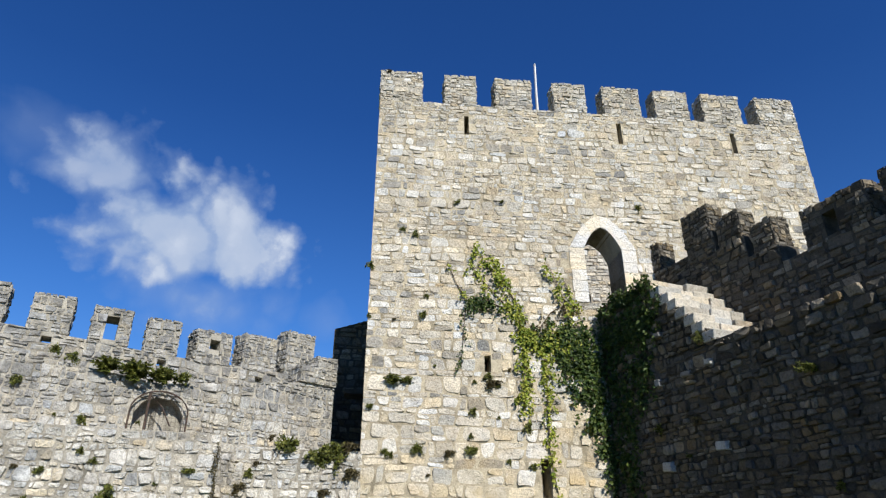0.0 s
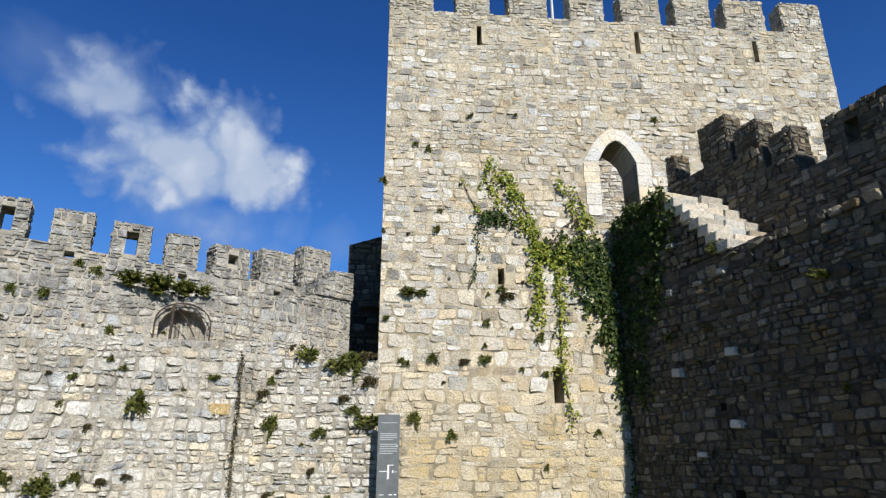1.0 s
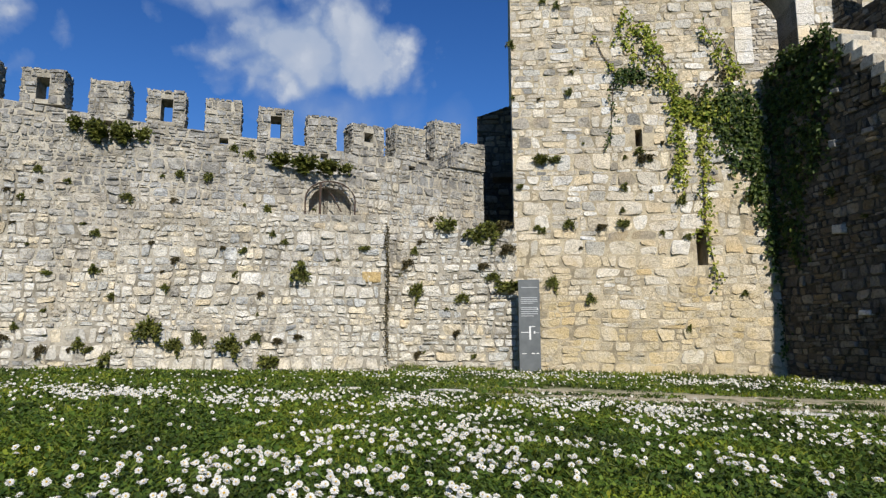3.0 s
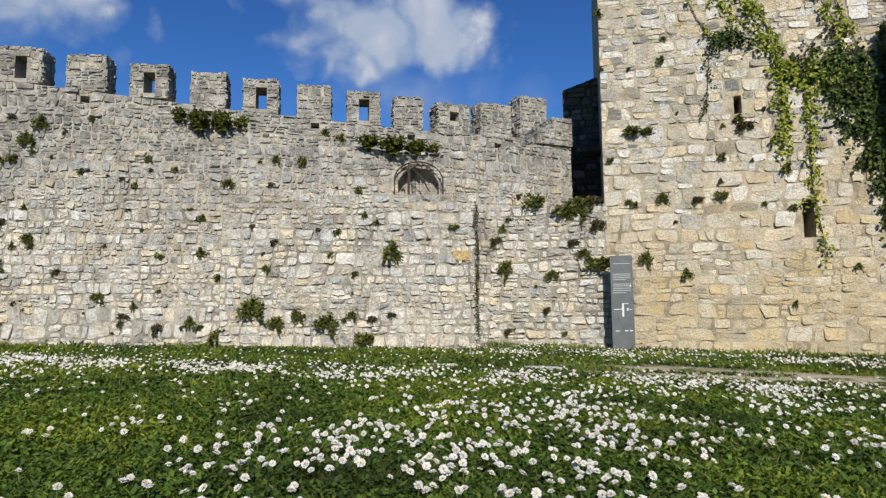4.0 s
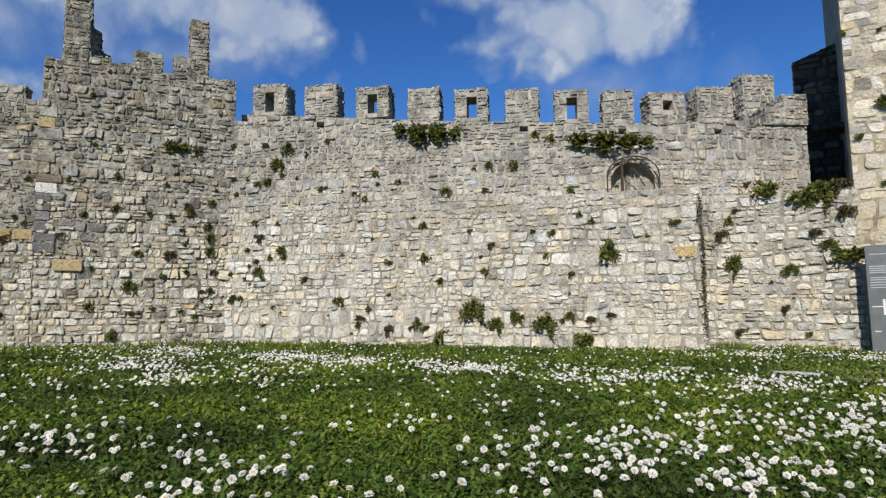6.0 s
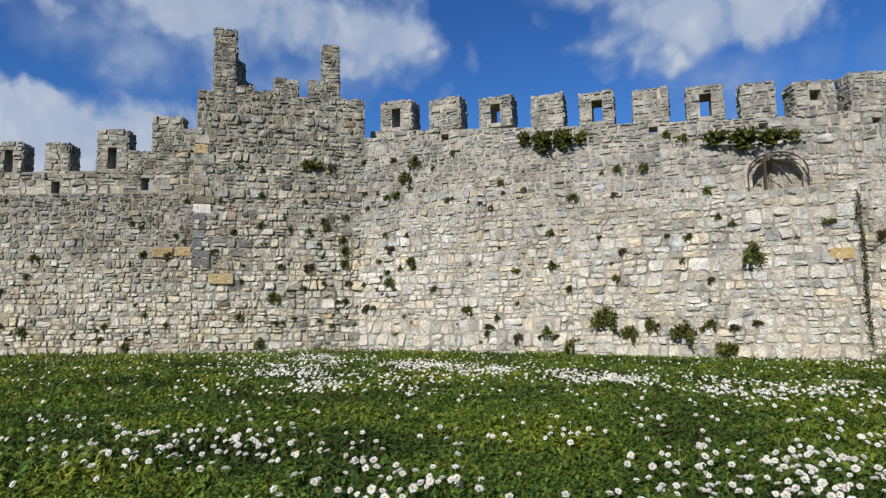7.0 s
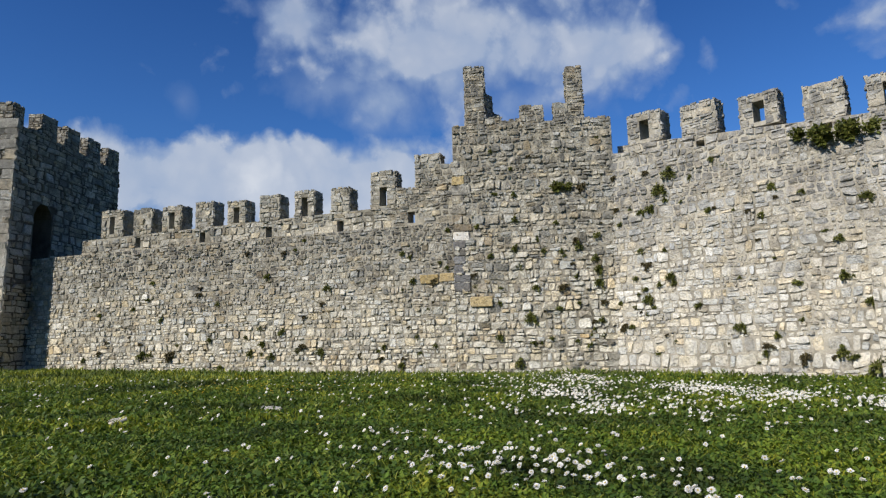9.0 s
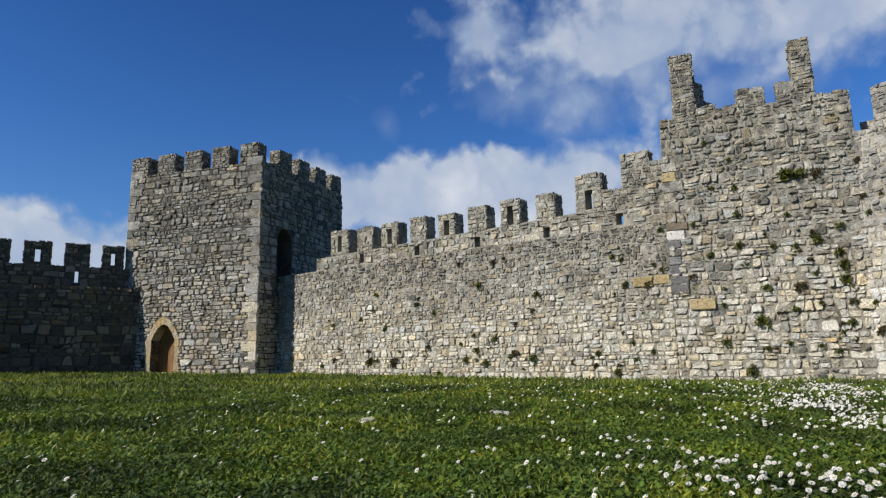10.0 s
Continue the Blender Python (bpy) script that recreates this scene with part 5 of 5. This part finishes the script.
drng = random.Random(5)
dv, df, di = [], [], []
count = 0
while count < 7000:
    x, y = drng.uniform(-20, 8), drng.uniform(-5, 18)
    if drng.random() * 40 > daisy_density(x, y) or not in_court(x, y):
        continue
    r = math.hypot(x - SITE[0], y - SITE[1])
    if r < 1.2:
        continue
    count += 1
    z = ground_z(x, y) + drng.uniform(0.05, 0.11)
    c = Vector((x, y, z))
    up = (Vector((0.25, -0.5, 1.0)) + rand_dir(drng) * 0.55).normalized()
    a = up.orthogonal().normalized()
    b = up.cross(a)
    rad = drng.uniform(0.017, 0.028)
    spin = drng.uniform(0, 6.28)
    for petals, reach, rise in (((12, 1.0, 0.12), (8, 0.72, 0.42)) if r < 7.5 else ((7, 1.0, 0.25),)):
        for i in range(petals):
            t = spin + i * math.tau / petals + drng.uniform(-0.08, 0.08)
            w = math.pi / petals * 0.95
            k = len(dv)
            dirs = [a * math.cos(q) + b * math.sin(q) for q in (t - w, t, t + w)]
            cup, far_r = up * rad * (rise + drng.uniform(-0.12, 0.12)), rad * reach * drng.uniform(0.9, 1.08)
            dv += [c + dirs[1] * rad * 0.1, c + dirs[0] * far_r * 0.85 + cup * 0.9, c + dirs[1] * far_r * 1.05 + cup, c + dirs[2] * far_r * 0.85 + cup * 0.9]
            df.append((k, k + 1, k + 2, k + 3))
            di.append(0)
    k = len(dv)
    dv += [c + (a * math.cos(q) + b * math.sin(q)) * rad * 0.24 + up * rad * 0.3 for q in (0, 1.05, 2.1, 3.14, 4.19, 5.24)] + [c + up * rad * 0.45]
    df += [(k + i, k + (i + 1) % 6, k + 6) for i in range(6)]
    di += [1] * 6
    k = len(dv)
    foot = Vector((x + drng.uniform(-0.02, 0.02), y + drng.uniform(-0.02, 0.02), ground_z(x, y) - 0.02))
    dv += [foot - a * 0.0025, foot + a * 0.0025, c + a * 0.002, c - a * 0.002]
    df.append((k, k + 1, k + 2, k + 3))
    di.append(2)
M_PETAL = leaf_material("daisy_petal", (0.64, 0.64, 0.62), (0.73, 0.73, 0.715), (0.80, 0.80, 0.785))
M_EYE = leaf_material("daisy_eye", (0.60, 0.40, 0.03), (0.68, 0.48, 0.04), (0.75, 0.55, 0.06))
M_GRASS = leaf_material("grass_blade", (0.045, 0.085, 0.010), (0.120, 0.166, 0.018), (0.245, 0.275, 0.042), 1.0)
M_CLOVER = leaf_material("clover_leaf", (0.030, 0.066, 0.010), (0.070, 0.13, 0.016), (0.15, 0.215, 0.030), 1.0)
tagged(mesh_object("daisies", dv, df, [M_PETAL, M_EYE, M_GRASS], None, di), "white daisies with yellow eyes scattered over the turf", "flowers", kind="stuff")

# yellow flowers, few, farther off
yv, yf = [], []
for _ in range(420):
    x, y = drng.gauss(-17, 3.0), drng.gauss(1.5, 2.0)
    if not in_court(x, y) or noise.noise((x * 0.8, y * 0.8, 1.7)) < 0.05:
        continue
    c = Vector((x, y, ground_z(x, y) + drng.uniform(0.06, 0.14)))
    k = len(yv)
    yv += [c + Vector((0.02 * math.cos(q), 0.02 * math.sin(q), 0.008 * (i % 2))) for i, q in enumerate((0, 1.05, 2.1, 3.14, 4.19, 5.24))]
    yf.append(tuple(range(k, k + 6)))
tagged(mesh_object("yellow_flowers", yv, yf, [M_EYE]), "small yellow meadow flowers among the grass", "flowers", kind="stuff")


def field(name, sector, rings, kind, mat, label, seed):
    """Blades or leaves over the visible court, thinner and broader with distance."""
    rng = np.random.default_rng(seed)
    V, n_all = [], 0
    for r0, r1, dens, scale in rings:
        areas = math.pi * (r1 * r1 - r0 * r0) * ((sector[1] - sector[0]) / 360)
        n = int(areas * dens)
        r = np.sqrt(rng.uniform(r0 * r0, r1 * r1, n))
        a = np.radians(rng.uniform(*sector, n))
        x, y = SITE[0] + r * np.cos(a), SITE[1] + r * np.sin(a)
        inside = np.ones(n, bool)
        for f in (KEEP, WALL_A1, BUT, LOW, TUR, WEST, FT, STAIR):
            away = (x - f.a.x) * f.out.x + (y - f.a.y) * f.out.y
            along = (x - f.a.x) * f.along.x + (y - f.a.y) * f.along.y
            inside &= ~((away < 0.05) & (along > -1) & (along < f.length + 1))
        x, y = x[inside], y[inside]
        keep_it = np.array([sand(p, q) * 1.25 < 0.12 + drng.random() * 0.6 and noise.noise((p * 1.3, q * 1.3, 5.0)) > -0.62 for p, q in zip(x, y)])
        x, y = x[keep_it], y[keep_it]
        n = len(x)
        z = np.array([ground_z(p, q) for p, q in zip(x, y)])
        patch = np.array([0.75 + 0.7 * max(0.0, noise.noise((p * 0.7, q * 0.7, 2.0)) + 0.2) for p, q in zip(x, y)])
        t = rng.uniform(0, math.tau, n)
        if kind == "blade":
            h, w = rng.uniform(0.025, 0.075, n) * patch * (0.7 + 0.3 * scale), rng.uniform(0.003, 0.0055, n) * scale
            lx, ly = rng.normal(0, 0.5, n) * h, rng.normal(0, 0.5, n) * h
            cx, cy = np.cos(t) * w, np.sin(t) * w
            P = np.stack([np.stack([x - cx, y - cy, z - 0.01], 1), np.stack([x + cx, y + cy, z - 0.01], 1),
                          np.stack([x + cx * 0.7 + lx * 0.4, y + cy * 0.7 + ly * 0.4, z + h * 0.6], 1), np.stack([x + lx, y + ly, z + h], 1)], 1)
        else:
            s = rng.uniform(0.010, 0.020, n) * scale
            h = rng.uniform(0.015, 0.06, n) * patch
            tx, ty = rng.normal(0, 0.45, n) * s, rng.normal(0, 0.45, n) * s
            c, q = np.cos(t) * s, np.sin(t) * s
            P = np.stack([np.stack([x + c, y + q, z + h + tx], 1), np.stack([x - q, y + c, z + h + ty], 1),
                          np.stack([x - c, y - q, z + h - tx], 1), np.stack([x + q, y - c, z + h - ty], 1)], 1)
        V.append(P.reshape(-1, 3))
        n_all += n
    V = np.concatenate(V)
    me = bpy.data.meshes.new(name)
    me.vertices.add(len(V))
    me.vertices.foreach_set("co", V.ravel())
    me.loops.add(len(V))
    me.loops.foreach_set("vertex_index", np.arange(len(V)))
    me.polygons.add(n_all)
    me.polygons.foreach_set("loop_start", np.arange(0, len(V), 4))
    me.update(calc_edges=True)
    me.materials.append(mat)
    return tagged(new(name, me), label, "grass", kind="stuff")


field("grass", (45, 228), [(0.0, 5.0, 1300, 1.0), (5.0, 9.0, 650, 1.6), (9.0, 16.0, 240, 2.6), (16.0, 36.0, 70, 4.5)], "blade", M_GRASS, "short green grass of the courtyard", 3)
field("clover", (45, 228), [(0.0, 5.0, 3000, 0.85), (5.0, 9.0, 1300, 1.15), (9.0, 18.0, 330, 1.7)], "leaf", M_CLOVER, "low clover leaves among the grass", 4)
# the rest of the court, behind the walk
field("grass", (228, 405), [(0.0, 5.0, 700, 1.3), (5.0, 14.0, 130, 2.6), (14.0, 28.0, 30, 5.0)], "blade", M_GRASS, "short green grass of the courtyard", 5)
field("clover", (228, 405), [(0.0, 5.0, 900, 1.3), (5.0, 14.0, 160, 2.2)], "leaf", M_CLOVER, "low clover leaves among the grass", 6)

# taller grass along the feet of the walls, and broad-leaved rosettes in the turf
vrng = random.Random(61)
spots = []
for f, u0, u1, n, tall in ((LOW, 0.3, 3.6, 900, 0.17), (BUT, 0.0, 6.2, 500, 0.09), (WALL_A1, 0.0, 6.6, 500, 0.09), (TUR, 0.2, 4.7, 350, 0.09), (WEST, 2.0, 17.0, 900, 0.08), (KEEP, 0.5, 7.2, 420, 0.07), (FT, 0.2, 1.5, 160, 0.14), (FT, 3.3, 7.0, 300, 0.10), (STAIR, 0.5, 8.0, 220, 0.07)):
    for _ in range(n):
        u = vrng.uniform(u0, u1)
        k = max(0.15, 0.6 + 1.3 * noise.noise((u * 1.1, f.a.x, 7.0)))
        q = f.at(u, 0, abs(vrng.gauss(0.05, 0.16)) + 0.03)
        q.z = ground_z(q.x, q.y) - 0.01
        way = (Vector((0, 0, 1.3)) + rand_dir(vrng) * 0.7).normalized()
        spots.append((q, way, rand_dir(vrng), tall * k * vrng.uniform(0.6, 1.5), 0.006 * vrng.uniform(0.8, 1.6)))
tagged(leaves("grass_verge", spots, M_GRASS), "taller grass along the foot of the walls", "grass", kind="stuff")
spots = []
for _ in range(620):
    a, r = vrng.uniform(0.9, 3.5), 1.6 + 6.5 * math.sqrt(vrng.random())
    x, y = SITE[0] + r * math.cos(a), SITE[1] + r * math.sin(a)
    if sand(x, y) > 0.3 or not in_court(x, y):
        continue
    for k in range(vrng.randint(5, 9)):
        t = vrng.uniform(0, math.tau)
        way = Vector((math.cos(t), math.sin(t), vrng.uniform(0.3, 1.1))).normalized()
        spots.append((Vector((x, y, ground_z(x, y) + 0.015)), way, Vector((0, 0, 1)), vrng.uniform(0.05, 0.11), vrng.uniform(0.010, 0.020)))
tagged(leaves("broad_leaved_weeds", spots, M_CLOVER), "broad-leaved weed rosettes in the turf", "weeds", kind="stuff")

# ---------------------------------------------------------------- flat stones let into the turf
pv_rng = random.Random(31)
first = None
for i, (x, y, w, d) in enumerate([(-2.9, 15.6, 0.9, 0.35), (-1.8, 16.2, 0.6, 0.3), (-4.6, 10.9, 0.7, 0.3), (-2.8, 11.2, 0.9, 0.35), (-11.6, 0.1, 0.8, 0.25), (-10.8, -1.9, 1.0, 0.25), (-0.9, 16.9, 0.7, 0.4), (0.6, 9.3, 1.2, 0.35), (2.4, 9.6, 0.9, 0.3)]):
    bm = bmesh.new()
    n = 9
    ring = [(math.cos(k * math.tau / n) * w / 2 * pv_rng.uniform(0.8, 1.1), math.sin(k * math.tau / n) * d / 2 * pv_rng.uniform(0.8, 1.1)) for k in range(n)]
    lo, hi, cap = [[bm.verts.new((a * q, b * q, z)) for a, b in ring] for q, z in ((1.0, -0.08), (1.0, 0.035), (0.9, 0.05))]
    for r0, r1 in ((lo, hi), (hi, cap)):
        for k in range(n):
            bm.faces.new((r0[k], r0[(k + 1) % n], r1[(k + 1) % n], r1[k]))
    bm.faces.new(cap)
    me = bpy.data.meshes.new("paving_stone")
    bm.to_mesh(me)
    bm.free()
    me.materials.append(M_PALE1)
    ob = tagged(new("paving_stone", me), "flat pale stone sunk into the turf", "stone", "flat stones in the turf")
    ob.matrix_world = pose(x, y, ground_z(x, y), 0, 0, pv_rng.uniform(-15, 25))
